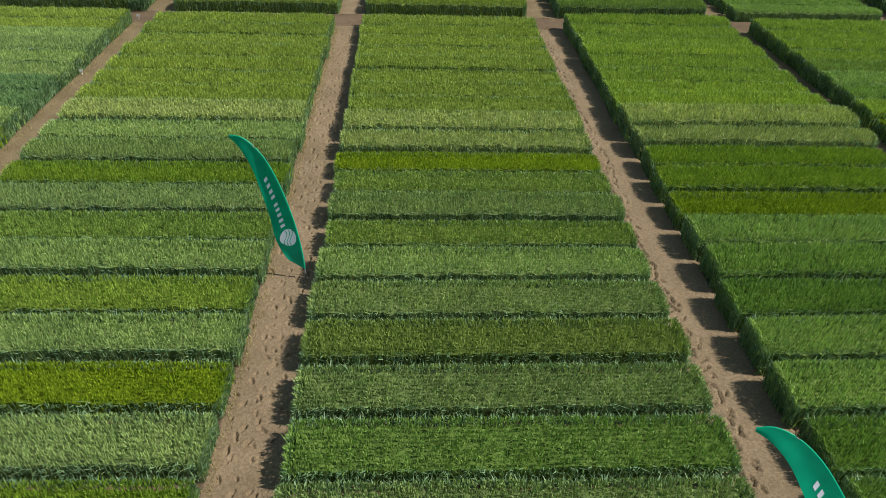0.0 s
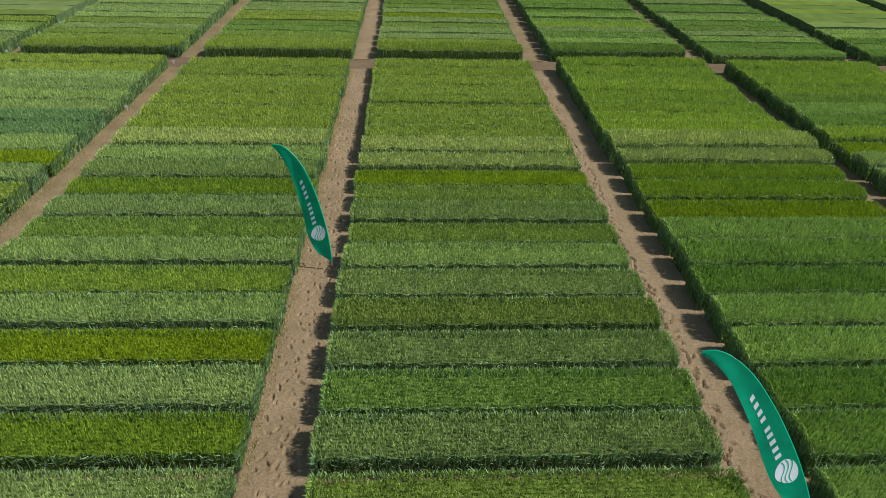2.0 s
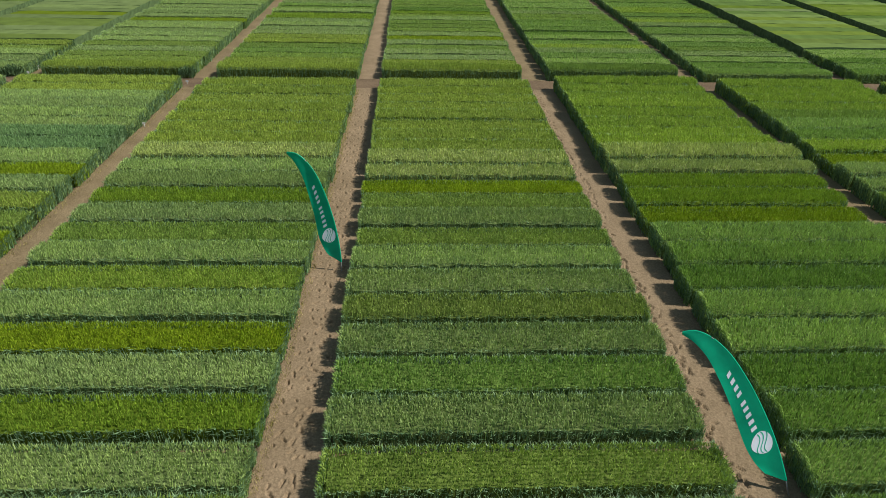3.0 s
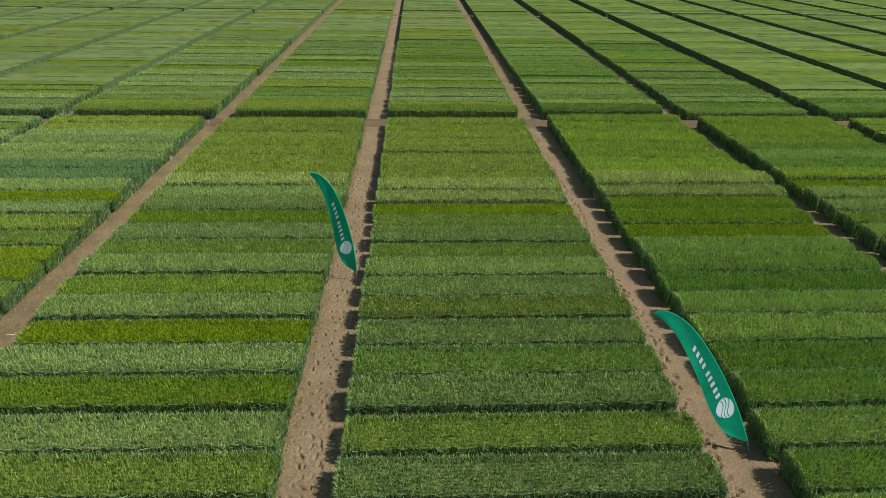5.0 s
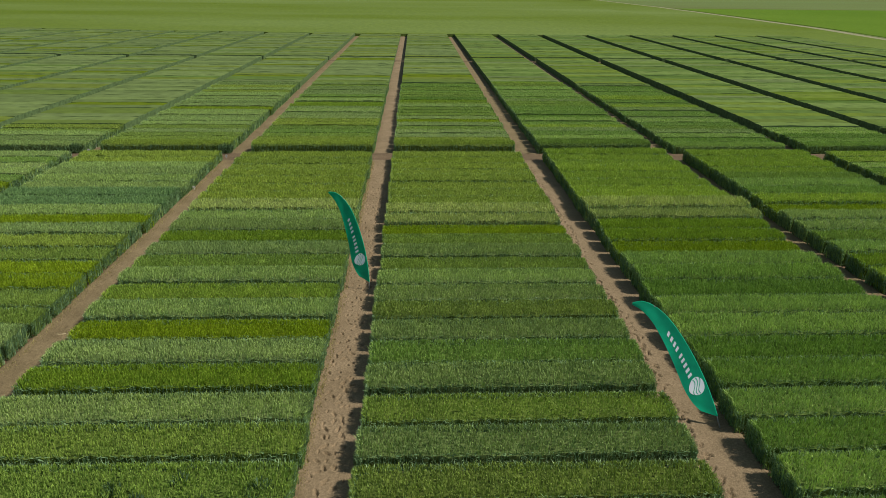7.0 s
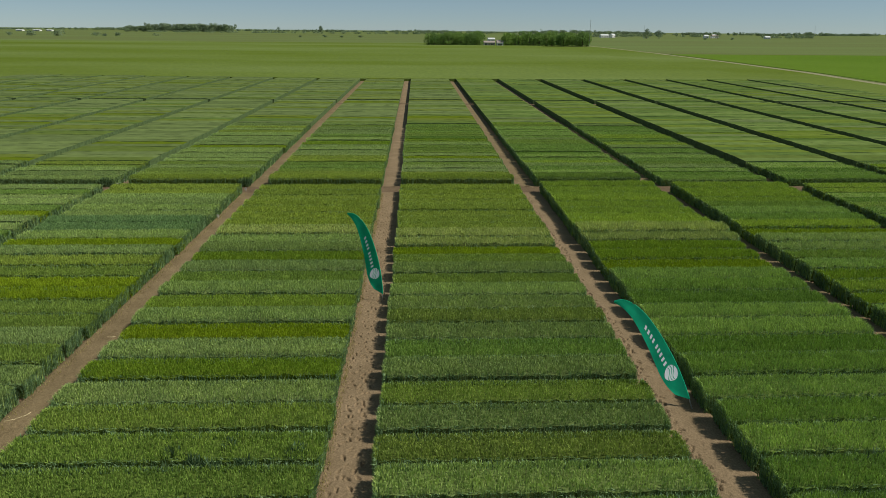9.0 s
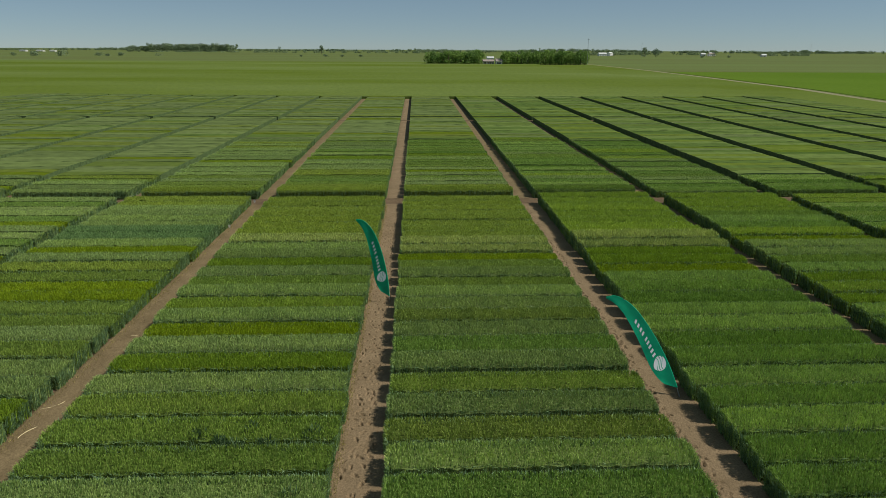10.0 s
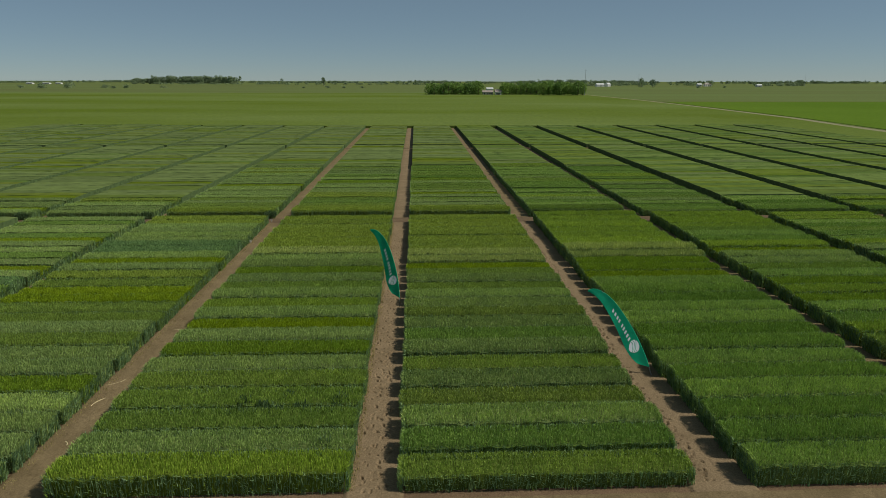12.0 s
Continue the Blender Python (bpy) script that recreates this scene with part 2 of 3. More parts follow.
def slab(x0, x1, nx, near, far, ny, z, seed):
    """Top and skirts of a standing crop between two lines."""
    verts, faces = [], []
    for i in range(nx + 1):
        x = x0 + (x1 - x0) * i / nx
        for j in range(ny + 1):
            y = near(x) + (far(x) - near(x)) * (j / ny) ** 1.6
            h = z + 0.05 * float(smooth_noise(x, y, 1.7, seed)) + 0.05 * float(smooth_noise(x, y, 9.0, seed + 1))
            verts.append((x, y, h))
    top = len(verts)
    ring = [(i, 0) for i in range(nx + 1)] + [(nx, j) for j in range(1, ny + 1)] + [(i, ny) for i in range(nx - 1, -1, -1)] + [(0, j) for j in range(ny - 1, 0, -1)]
    at = lambda i, j: i * (ny + 1) + j
    for i in range(nx):
        for j in range(ny):
            faces.append((at(i, j), at(i + 1, j), at(i + 1, j + 1), at(i, j + 1)))
    for i, j in ring:
        x, y, _ = verts[at(i, j)]
        verts.append((x, y, 0.0))
    for k in range(len(ring)):
        a, b = ring[k], ring[(k + 1) % len(ring)]
        faces.append((at(*a), top + k, top + (k + 1) % len(ring), at(*b)))
    return verts, faces


def far_edge(x):
    return 637.0 - 0.004 * x


def join_meshes(pieces):
    verts, faces = [], []
    for v, f in pieces:
        o = len(verts)
        verts += v
        faces += [tuple(k + o for k in q) for q in f]
    return verts, faces


v, f = join_meshes([
    slab(-106.2, 105, 110, lambda x: field_end(x) - 0.8, far_edge, 60, 0.78, 3),
    slab(-900, -106.4, 40, lambda x: -40, far_edge, 60, 0.78, 5)])
tagged(new("crop_field", mesh_from("crop_field", v, f, FIELD, smooth=False)), "wide even green cereal field behind the plots", "field", kind="stuff")

# dirt track along the edge of the big field, and the vivid field beyond it
ys = np.linspace(-60, 760, 90)
left = [track_x(y) for y in ys]
wob = smooth_noise(ys, ys * 0, 23.0, 4) * 0.5
verts, faces = [], []
for k, y in enumerate(ys):
    c = left[k] + wob[k]
    for d, h in ((-1.5, 0.004), (-0.9, 0.05), (-0.5, 0.02), (0.0, 0.07), (0.5, 0.02), (0.9, 0.05), (1.5, 0.004)):
        verts.append((c + d, y, h))
for k in range(len(ys) - 1):
    for q in range(6):
        a = k * 7 + q
        faces.append((a, a + 1, a + 8, a + 7))
TRACK = soil_material("pale_dusty_track", (0.235, 0.225, 0.125), (0.32, 0.29, 0.18))
structure("road", mesh_from("road", verts, faces, TRACK), "pale dusty dirt track between two green fields", "track")
v, f = [], []
xs_n = 40
for i in range(xs_n + 1):
    for j in range(41):
        y = -60 + 462 * j / 40
        x = track_x(y) + 3.5 + (900 - track_x(y)) * (i / xs_n) ** 1.5
        v.append((x, y, 0.12 + 0.05 * float(smooth_noise(x, y, 6.0, 9))))
for i in range(xs_n):
    for j in range(40):
        a = i * 41 + j
        f.append((a, a + 41, a + 42, a + 1))
n0 = len(v)
edge = list(range(0, 41)) + [i * 41 + 40 for i in range(1, xs_n + 1)]
for k in edge:
    v.append((v[k][0], v[k][1], 0.0))
for k in range(len(edge) - 1):
    f.append((edge[k], edge[k + 1], n0 + k + 1, n0 + k))
tagged(new("crop_field", mesh_from("vivid_field", v, f, FIELD_VIVID)), "smooth vivid green cereal field beside a dirt track", "field", kind="stuff")
# strip of olive crop between the plots and the track
v, f = [], []
for j in range(81):
    y = 30 + (636 - 30) * j / 80
    for i in range(5):
        x = 104.8 + max(track_x(y) - 2.3 - 104.8, 0.3) * i / 4
        v.append((x, y, 0.12 + 0.04 * float(smooth_noise(x, y, 2.0, 3))))
for j in range(80):
    for i in range(4):
        a = j * 5 + i
        f.append((a, a + 1, a + 6, a + 5))
tagged(new("crop_field", mesh_from("verge_field", v, f, FIELD)), "strip of low olive green grass along a dirt track", "field", kind="stuff")


# ---- trodden paths between the columns ----
def path_mesh(x0, x1, y0, y1, res, prints, seed, lump=0.009):
    r = np.random.default_rng(seed)
    xs = np.linspace(x0, x1, max(int((x1 - x0) / res), 4) + 1)
    mid = min(24.0, y1) if y0 < 1 else y0
    ys = np.concatenate([np.linspace(y0, mid, int((mid - y0) / res) + 1), np.linspace(mid, y1, int((y1 - mid) / res / (2 if y0 < 1 else 1)) + 1)[1:]]) if mid > y0 else np.linspace(y0, y1, int((y1 - y0) / res) + 1)

    def height(X, Y):
        Z = 0.085 + lump * smooth_noise(X, Y, 0.45, seed) + 0.6 * lump * smooth_noise(X, Y, 0.17, seed + 1) + 0.35 * lump * smooth_noise(X, Y, 0.08, seed + 2)
        for px, py, turn, deep, wide in prints:
            j0, j1 = np.searchsorted(ys, (py - 0.35, py + 0.35))
            if j1 <= j0:
                continue
            dx, dy = X[:, j0:j1] - px, Y[:, j0:j1] - py
            c, s_ = math.cos(turn), math.sin(turn)
            u, w = (dx * c + dy * s_) / wide, (-dx * s_ + dy * c) / (2.4 * wide)
            d = (u * u + w * w) * (1 + 0.55 * smooth_noise(X[:, j0:j1], Y[:, j0:j1], 0.07, seed + 3))
            Z[:, j0:j1] += -deep * np.exp(-d ** 3 * 0.6) + 0.14 * deep * np.exp(-(np.sqrt(d) - 1.55) ** 2 * 5)
        edge = np.minimum(np.minimum(X - x0, x1 - X) / 0.12, 1.0)
        return np.maximum(0.010 + np.clip(edge, 0, 1) * (Z - 0.010), 0.009)
    return grid_mesh(xs, ys, height)


def footprints(seed, x_of, y0, y1, step, lanes, deep):
    r = np.random.default_rng(seed)
    out = []
    for lane in lanes:
        y = y0 + r.uniform(0, step)
        side = 1
        while y < y1:
            if r.random() < 0.9:
                out.append((x_of(y) + lane + side * 0.10 + r.normal(0, 0.06), y, r.normal(0, 0.6), deep * r.uniform(0.6, 1.2), r.uniform(0.026, 0.056)))
            side = -side
            y += step * r.uniform(0.7, 1.4)
    return out


def path(name, x0, x1, y0, y1, res, prints, mat, seed, label, lump=0.009):
    V, F = path_mesh(x0, x1, y0, y1, res, prints, seed, lump)
    return structure(name, mesh_from(name, V.tolist(), F.tolist(), mat, smooth=True), label, "path")


pr1 = footprints(11, lambda y: -0.45, 0.6, 43, 0.42, (-0.52, -0.22, 0.08, 0.32), 0.080)
path("path_1", -1.45, 0.58, 0.2, 43.9, 0.032, pr1, SOIL, 21, "trodden light brown soil path marked with footprints")
pr2 = footprints(12, lambda y: 11.02 + 0.12 * math.sin(y * 0.5), 0.6, 43, 0.27, (-0.04, 0.06), 0.12) + footprints(13, lambda y: 11.5, 0.6, 43, 1.6, (0.0,), 0.03)
path("path_2", 10.28, 12.66, 0.2, 43.9, 0.042, pr2, SOIL, 31, "trodden light brown soil path marked with footprints")
path("path_3", -13.25, -11.15, 0.2, 43.9, 0.08, footprints(14, lambda y: -12.2, 0.6, 43, 0.45, (-0.45, 0.0, 0.4), 0.05), SOIL_BROWN, 41, "brown soil path with scattered dry straw", 0.014)
path("path_4", 21.95, 24.18, 0.2, 43.9, 0.1, [], SOIL_BROWN, 51, "narrow brown soil path shaded by tall crop")
path("path_5", -24.92, -23.42, 0.2, 43.9, 0.1, [], SOIL_BROWN, 61, "narrow brown soil path between crop columns")
for k, (a, b) in enumerate(((-1.45, 0.58), (10.28, 12.66), (-13.25, -11.15), (21.95, 24.18), (-24.92, -23.42))):
    for q, (y0, y1) in enumerate(((46.1, 114.2), (115.6, 171.5))):
        path("path_%d" % (6 + k + 5 * q), a, b, y0, y1, 0.3, [], SOIL if k == 0 else SOIL_BROWN, 71 + k + 10 * q, "straight brown soil path between distant crop columns", 0.03)
path("alley_2", -60, 60, 114.1, 115.7, 0.3, [], SOIL_DARK, 92, "narrow dark soil alley between the distant plot blocks", 0.02)
path("headland", -60, 60, -4.5, 0.22, 0.12, [], SOIL_BROWN, 81, "bare brown soil strip in front of the plots", 0.03)
path("alley", -60, 60, 43.88, 46.12, 0.12, [], SOIL_DARK, 91, "bare soil alley crossing between the plot blocks", 0.015)


# ---- crop plots ----
def blades(n, x, y, z0, z1, lean, azimuth, width, r, simple=False):
    """Leaf blades (triangles) or ears and broad blades (kites) as vertices and faces; each one is an island."""
    turn = r.uniform(0, math.pi, n)
    wx, wy = np.cos(turn) * width / 2, np.sin(turn) * width / 2
    lx, ly = np.cos(azimuth) * lean, np.sin(azimuth) * lean
    h = z1 - z0
    if simple:
        V = np.stack([np.stack([x - wx, y - wy, z0], -1), np.stack([x + wx, y + wy, z0], -1), np.stack([x + lx, y + ly, z1], -1)], 1)
        return V.reshape(-1, 3), np.arange(3 * n).reshape(n, 3), np.zeros((0, 4), int)
    q = 0.66
    V = np.stack([np.stack([x, y, z0], -1), np.stack([x + lx * q + wx, y + ly * q + wy, z0 + h * q], -1),
                  np.stack([x + lx, y + ly, z1], -1), np.stack([x + lx * q - wx, y + ly * q - wy, z0 + h * q], -1)], 1)
    B = np.arange(n)[:, None] * 4
    return V.reshape(-1, 3), np.concatenate([B + np.array([[0, 1, 2]]), B + np.array([[0, 2, 3]])], 1).reshape(-1, 3), np.zeros((0, 4), int)


LEN, WID = 9.82, 1.46


def corner(x, y):
    """How far a spot lies out in a corner of the plot, 0 to 1."""
    return np.clip((np.abs(x) - LEN / 2 + 0.40) / 0.40, 0, 1) * np.clip((np.abs(y) / (WID / 2) - 0.45) / 0.55, 0, 1)


def canopy(seed, per_m2, per_m, width, patchy=0.06, ragged=0.045, kites=False):
    """Leaf blades over the top of a plot and down its four sides, for a stand one metre high."""
    r = np.random.default_rng(seed)
    n = int(LEN * WID * per_m2)
    # plants: tufts of a few upright blades each, in sown rows along the plot
    tuft = 3 if per_m2 > 200 else 1
    n = n // tuft * tuft
    drill = 0.125
    lines = int(WID / drill)
    row = r.integers(0, lines, n // tuft)
    px = r.uniform(-LEN / 2, LEN / 2, n // tuft)
    py = (row + 0.5 - lines / 2) * WID / lines + r.normal(0, 0.024, n // tuft)
    x = np.repeat(px, tuft) + r.normal(0, 0.016 if tuft > 1 else 0, n)
    y = np.repeat(py, tuft) + r.normal(0, 0.014 if tuft > 1 else 0, n)
    tall = np.repeat(r.normal(0, 0.5 * ragged, n // tuft) + 0.35 * ragged * r.standard_normal(lines)[row], tuft)
    swell = patchy * smooth_noise(x + 40, y + 40, 0.9, seed) * 0.7 + patchy * 0.5 * smooth_noise(x + 9, y + 9, 0.35, seed + 5)
    shoulder = 0.10 * np.clip((np.abs(y) / (WID / 2) - 0.76) / 0.24, 0, 1) ** 2
    z1 = 0.95 + swell - shoulder - 0.11 * corner(x, y) + tall + r.normal(0, ragged, n)
    z0 = z1 - r.uniform(0.11, 0.26, n)
    arch = r.random(n) < 0.22
    z0 = np.where(arch, z1 - r.uniform(0.05, 0.11, n), z0)
    lean = np.where(arch, r.uniform(0.03, 0.08, n), r.uniform(0.0, 0.045, n))
    lean = lean * np.where(np.abs(y) > WID / 2 - 0.10, 0.4, 1.0)
    a = blades(n, x, y, z0, z1, lean, r.normal(-0.5, 1.5, n), width * r.uniform(0.6, 1.4, n), r, not kites)
    m = int(2 * (LEN + WID) * per_m)
    t = r.uniform(0, 2 * (LEN + WID), m)
    ends = r.random(m) < 0.40
    side = r.random(m) < 0.5
    u = r.uniform(-1, 1, m)
    ex = np.where(ends, np.where(side, 1, -1) * (LEN / 2 + r.normal(0, 0.035, m) - 0.03), u * LEN / 2)
    ey = np.where(ends, u * WID / 2, np.where(side, 1, -1) * (WID / 2 - 0.04 + r.normal(0, 0.025, m)))
    out = np.where(ends, np.where(side, 0, math.pi), np.where(side, math.pi / 2, -math.pi / 2)) + r.normal(0, 0.7, m)
    top = np.where(ends, r.uniform(0.30, 1.0, m), 0.89 - 0.70 * r.random(m) ** 1.5)
    top = top * (1 - 0.10 * corner(ex, ey))
    nod = r.random(m) < 0.66
    bz = np.maximum(top - np.where(nod, r.uniform(0.05, 0.16, m), r.uniform(0.22, 0.45, m)), 0.0)
    b = blades(m, ex, ey, bz, top, np.where(nod, r.uniform(0.07, 0.20, m), r.uniform(0.0, 0.08, m)) * np.where(ends, 0.6, 1.0), out, width * 1.7 * r.uniform(0.6, 1.3, m), r, True)
    V = np.concatenate([a[0], b[0]])
    o = len(a[0])
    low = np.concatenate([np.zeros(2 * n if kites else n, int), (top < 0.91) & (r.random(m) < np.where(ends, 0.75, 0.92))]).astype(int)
    return V, np.concatenate([a[1], b[1] + o]), low


def stand(seed, nx, ny, top, rough, sag, inset):
    """The closed mass of stems under the leaves, one metre high."""
    r = np.random.default_rng(seed)
    hx, hy = LEN / 2 - inset, WID / 2 - inset
    xs, ys = np.linspace(-hx, hx, nx + 1), np.linspace(-hy, hy, ny + 1)
    V, F = grid_mesh(xs, ys, lambda X, Y: top - sag * corner(X * LEN / 2 / hx, Y * WID / 2 / hy) + 0.04 * smooth_noise(X + 40, Y + 40, 0.9, seed) + rough * r.standard_normal(X.shape))
    V[:, 0] += r.normal(0, rough / 2, len(V))
    V[:, 1] += r.normal(0, rough / 3, len(V))
    I = np.arange((nx + 1) * (ny + 1)).reshape(nx + 1, ny + 1)
    ring = np.concatenate([I[:, 0], I[-1, 1:], I[-2::-1, -1], I[0, -2:0:-1]])
    low = V[ring].copy()
    low[:, 2] = 0.0
    low[:, :2] *= 0.985
    o = len(V)
    k = np.arange(len(ring))
    S = np.stack([ring, o + k, o + (k + 1) % len(ring), np.roll(ring, -1)], -1)
    return np.concatenate([V, low]), np.concatenate([F, S])


def plot_meshes(seeds, per_m2, per_m, width, nx, ny, top, kites):
    out = []
    for sd_ in seeds:
        V, T, low = canopy(sd_, per_m2, per_m, width, 0.045 if per_m2 > 250 else 0.02, 0.030 if per_m2 > 250 else 0.016, kites)
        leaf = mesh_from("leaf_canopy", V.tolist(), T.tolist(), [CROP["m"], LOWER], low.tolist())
        SV, SF = stand(sd_, nx, ny, top, 0.04 if per_m2 > 600 else 0.015, 0.06, 0.14 if per_m2 > 600 else 0.06)
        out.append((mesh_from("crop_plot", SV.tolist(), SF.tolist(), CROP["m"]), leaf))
    return out


NEAR = plot_meshes((101, 102, 103, 104), 960, 280, 0.020, 50, 8, 0.66, True)
NEAR_SIDE = plot_meshes((111, 112, 113), 640, 190, 0.028, 30, 5, 0.78, False)
MIDDLE = plot_meshes((201, 202, 203), 240, 70, 0.038, 20, 3, 0.82, False)

# Varieties plot by plot, from the front edge to the alley
COLUMNS = {
    -3: "gnpvgtpngpvgntpvgnpgvnpgnp",
    -2: "pggpwggogoovvoygvpttgpgpyy",
    -1: "upmmogwgvpupmgwkpfyyyyyyy",
    0: "onpbkoknkbkpokovffyyyyyyyy",
    1: "ennenendeednevwwffuuuuuuuu",
    2: "nuewunounewuwemggvunemuuuu",
    3: "nudeunnemnndunewngunnmdeuu",
}
# where the plots begin along each column: plot numbers and metres
LAY = {
    -2: ((0, 10, 26), (0.45, 17.2, 44.0)),
    -1: ((0, 1, 4, 8, 11, 16, 25), (0.60, 2.2, 7.4, 14.3, 19.35, 27.75, 43.7)),
    0: ((0, 1, 5, 8, 10, 12, 16, 26), (0.48, 2.05, 8.95, 14.1, 17.45, 20.8, 27.2, 43.95)),
    1: ((0, 1, 4, 8, 12, 16, 26), (0.30, 1.95, 7.05, 13.85, 20.65, 27.5, 43.95)),
    2: ((0, 12, 26), (0.42, 20.5, 43.8)),
}
FAR_MIX = "ypkokpgkmpkykpgonv"
FAR_MIX_EAST = "nmenuenkmenwuedgnemo"
var = np.random.default_rng(77)
r_plot = np.random.default_rng(5)


def add_plot(i, y, code, pool, pitch=PITCH, wide=1.0):
    x0, x1 = column(i)
    x0 += r_plot.normal(0, 0.045)
    x1 += r_plot.normal(0, 0.045) + (0.45 if code == "f" and i == 1 else 0.0)
    body_me, leaf_me = pool[int(r_plot.integers(len(pool)))]
    colour, high, words = VARIETY[code]
    ob = new("crop_plot", body_me)
    leaf = new("leaf_canopy", leaf_me)
    leaf.parent = ob
    flip = 1 if r_plot.random() < 0.5 else -1
    h = high * r_plot.uniform(0.91, 1.09) * (1.2 if i == 1 else 1.14 if i > 1 and y < ALLEY else 0.94 if i == 0 and y < ALLEY else 1.0)
    ob.matrix_basis = Matrix.LocRotScale(((x0 + x1) / 2, y + pitch / 2 + r_plot.normal(0, 0.03), 0), None, ((x1 - x0) / LEN * flip, pitch / PITCH * r_plot.uniform(0.94, 1.03) * wide * flip, h))
    # the stand takes the darkened copy, with under-leaf shade in its colour
    for o, m_ in ((ob, SHADED_CROP[code]), (leaf, CROP[code])):
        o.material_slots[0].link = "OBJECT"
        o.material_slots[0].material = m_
    tagged(ob, "narrow trial plot of dense %s cereal on brown soil" % words, "crop plot", "cereal trial plots")


for i in (-2, -1, 0, 1, 2):
    for k, code in enumerate(COLUMNS[i]):
        y0, y1 = (float(np.interp(q, *LAY[i])) for q in (k, k + 1))
        add_plot(i, y0, code, NEAR if (abs(i) < 2 and k < 16) or (i == -2 and k < 12) else NEAR_SIDE, y1 - y0, 1.12 if k > 16 or code == "y" else 0.935)
for i in (-3, 3):
    for k in range(PLOTS):
        add_plot(i, FRONT + PITCH * k, COLUMNS[i][k], MIDDLE, PITCH, 1.10)
SECOND = {i: "".join(var.choice(list(FAR_MIX if i < 1 else FAR_MIX_EAST), 75)) for i in range(-9, 9)}
SECOND[-1] = "yymnmyyggpgwwpmn" + SECOND[-1][16:]
SECOND[0] = "yyggmgvgmmmpowdmmnmmnmmoyvvm" + SECOND[0][28:]
SECOND[1] = "menguned" + SECOND[1][8:]
for i in range(-4, 5):
    for k in range(22 if abs(i) < 3 else 5):
        add_plot(i, BLOCK_2 + PITCH * k, SECOND[i][k], (NEAR if abs(i) < 3 else NEAR_SIDE) if k == 0 else MIDDLE, PITCH, 1.03)

# all plots farther off, joined
codes = list(VARIETY)
far_seed = [300, 301, 302, 303]
FAR_SETS = []
for sd_ in far_seed:
    SV, SF = stand(sd_, 10, 2, 0.92, 0.010, 0.03, 0.0)
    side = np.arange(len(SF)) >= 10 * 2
    FAR_SETS.append((SV, SF, side))
AV, AF, AM, off = [], [], [], 0
for i in range(-9, 9):
    x0, x1 = column(i)
    spots = []
    if abs(i) > 3:
        spots += [(FRONT + PITCH * k, var.choice(list("gypkgpmyo" if i < 0 else "nemunueon"))) for k in range(PLOTS) if FRONT + PITCH * k > 8 * (abs(i) - 3)]
    for k in range(22 if abs(i) < 3 else 5 if abs(i) < 5 else 0, 41):
        spots.append((BLOCK_2 + PITCH * k, SECOND[i][k]))
    room = field_end((x0 + x1) / 2) - BLOCK_3
    count = round(room / PITCH)
    for k in range(count):
        spots.append((BLOCK_3 + room / count * k, SECOND[i][42 + k % 33]))
    for y, code in spots:
        V, T, side = FAR_SETS[int(r_plot.integers(4))]
        sx = 1 if r_plot.random() < 0.5 else -1
        h = (0.3 * VARIETY[code][1] + 0.66) * r_plot.uniform(0.985, 1.015)
        AV.append(V * np.array([sx * (x1 - x0) / LEN, sx * 1.135, h]) + np.array([(x0 + x1) / 2, y + PITCH / 2, 0]))
        AF.append(T + off)
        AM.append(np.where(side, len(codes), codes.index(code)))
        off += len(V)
# far tops wear the darkened crop colours in place of shade between blades
me = mesh_from("far_plots", np.concatenate(AV).tolist(), np.concatenate(AF).tolist(), [SHADED_CROP[c] for c in codes] + [SIDES], np.concatenate(AM).tolist())
tagged(new("crop_plots", me), "many distant striped green cereal trial plots in straight columns", "crop plot", "cereal trial plots", "stuff")

# weeds standing in the crop, and bushy corners of the blocks
def tuft(name, x, y, wide, deep, high, n, mat, seed, label, category, group):
    r_ = np.random.default_rng(seed)
    px, py = r_.uniform(-1, 1, n), r_.uniform(-1, 1, n)
    keep = px ** 2 + py ** 2 < r_.uniform(0.5, 1.0, n)
    px, py = px[keep] * wide / 2, py[keep] * deep / 2
    n = len(px)
    top = high * (1 - 0.35 * (np.hypot(px / wide, py / deep) * 2) ** 2) * r_.uniform(0.45, 1.0, n)
    V, T, _ = blades(n, px, py, np.maximum(top - r_.uniform(0.15, 0.4, n), 0), top, r_.uniform(0.03, 0.16, n), np.arctan2(py, px) + r_.normal(0, 0.8, n), np.full(n, 0.045), r_)
    ob = new(name, mesh_from(name, V.tolist(), T.tolist(), mat))
    ob.matrix_basis = pose(x, y, 0)
    return tagged(ob, label, category, group)


for k, (x, y, w) in enumerate(((-6.0, 6.2, 0.7), (-4.6, 5.5, 0.6), (-5.2, 5.7, 0.7), (-2.1, 6.2, 0.9), (-2.3, 2.8, 0.8), (-2.4, 1.7, 0.5), (-3.6, 5.6, 0.8), (-4.3, 6.5, 0.6), (16.2, 5.2, 0.7), (14.4, 21.5, 0.5), (17.3, 21.7, 0.6))):
    tuft("weed_clump", x, y, w, w * 0.6, 1.06 if x < 0 else 1.22, 260, WEED, 700 + k, "dark blue-green leafy weed clump standing in the crop", "weed", "weeds in the plots")
for k, (x, y) in enumerate(((-13.4, 46.15), (-25.5, 46.2), (-37.6, 46.3), (-38.0, 115.4), (-49.7, 115.6), (-61.6, 115.7), (-73.5, 115.8))):
    tuft("corner_clump", x, y, 1.3, 0.9, 1.05, 700, WEED, 720 + k, "dark bushy clump of crop at a plot corner", "plant", "corner clumps")

# thin dry grass on the path edges
r = np.random.default_rng(15)
pieces = []
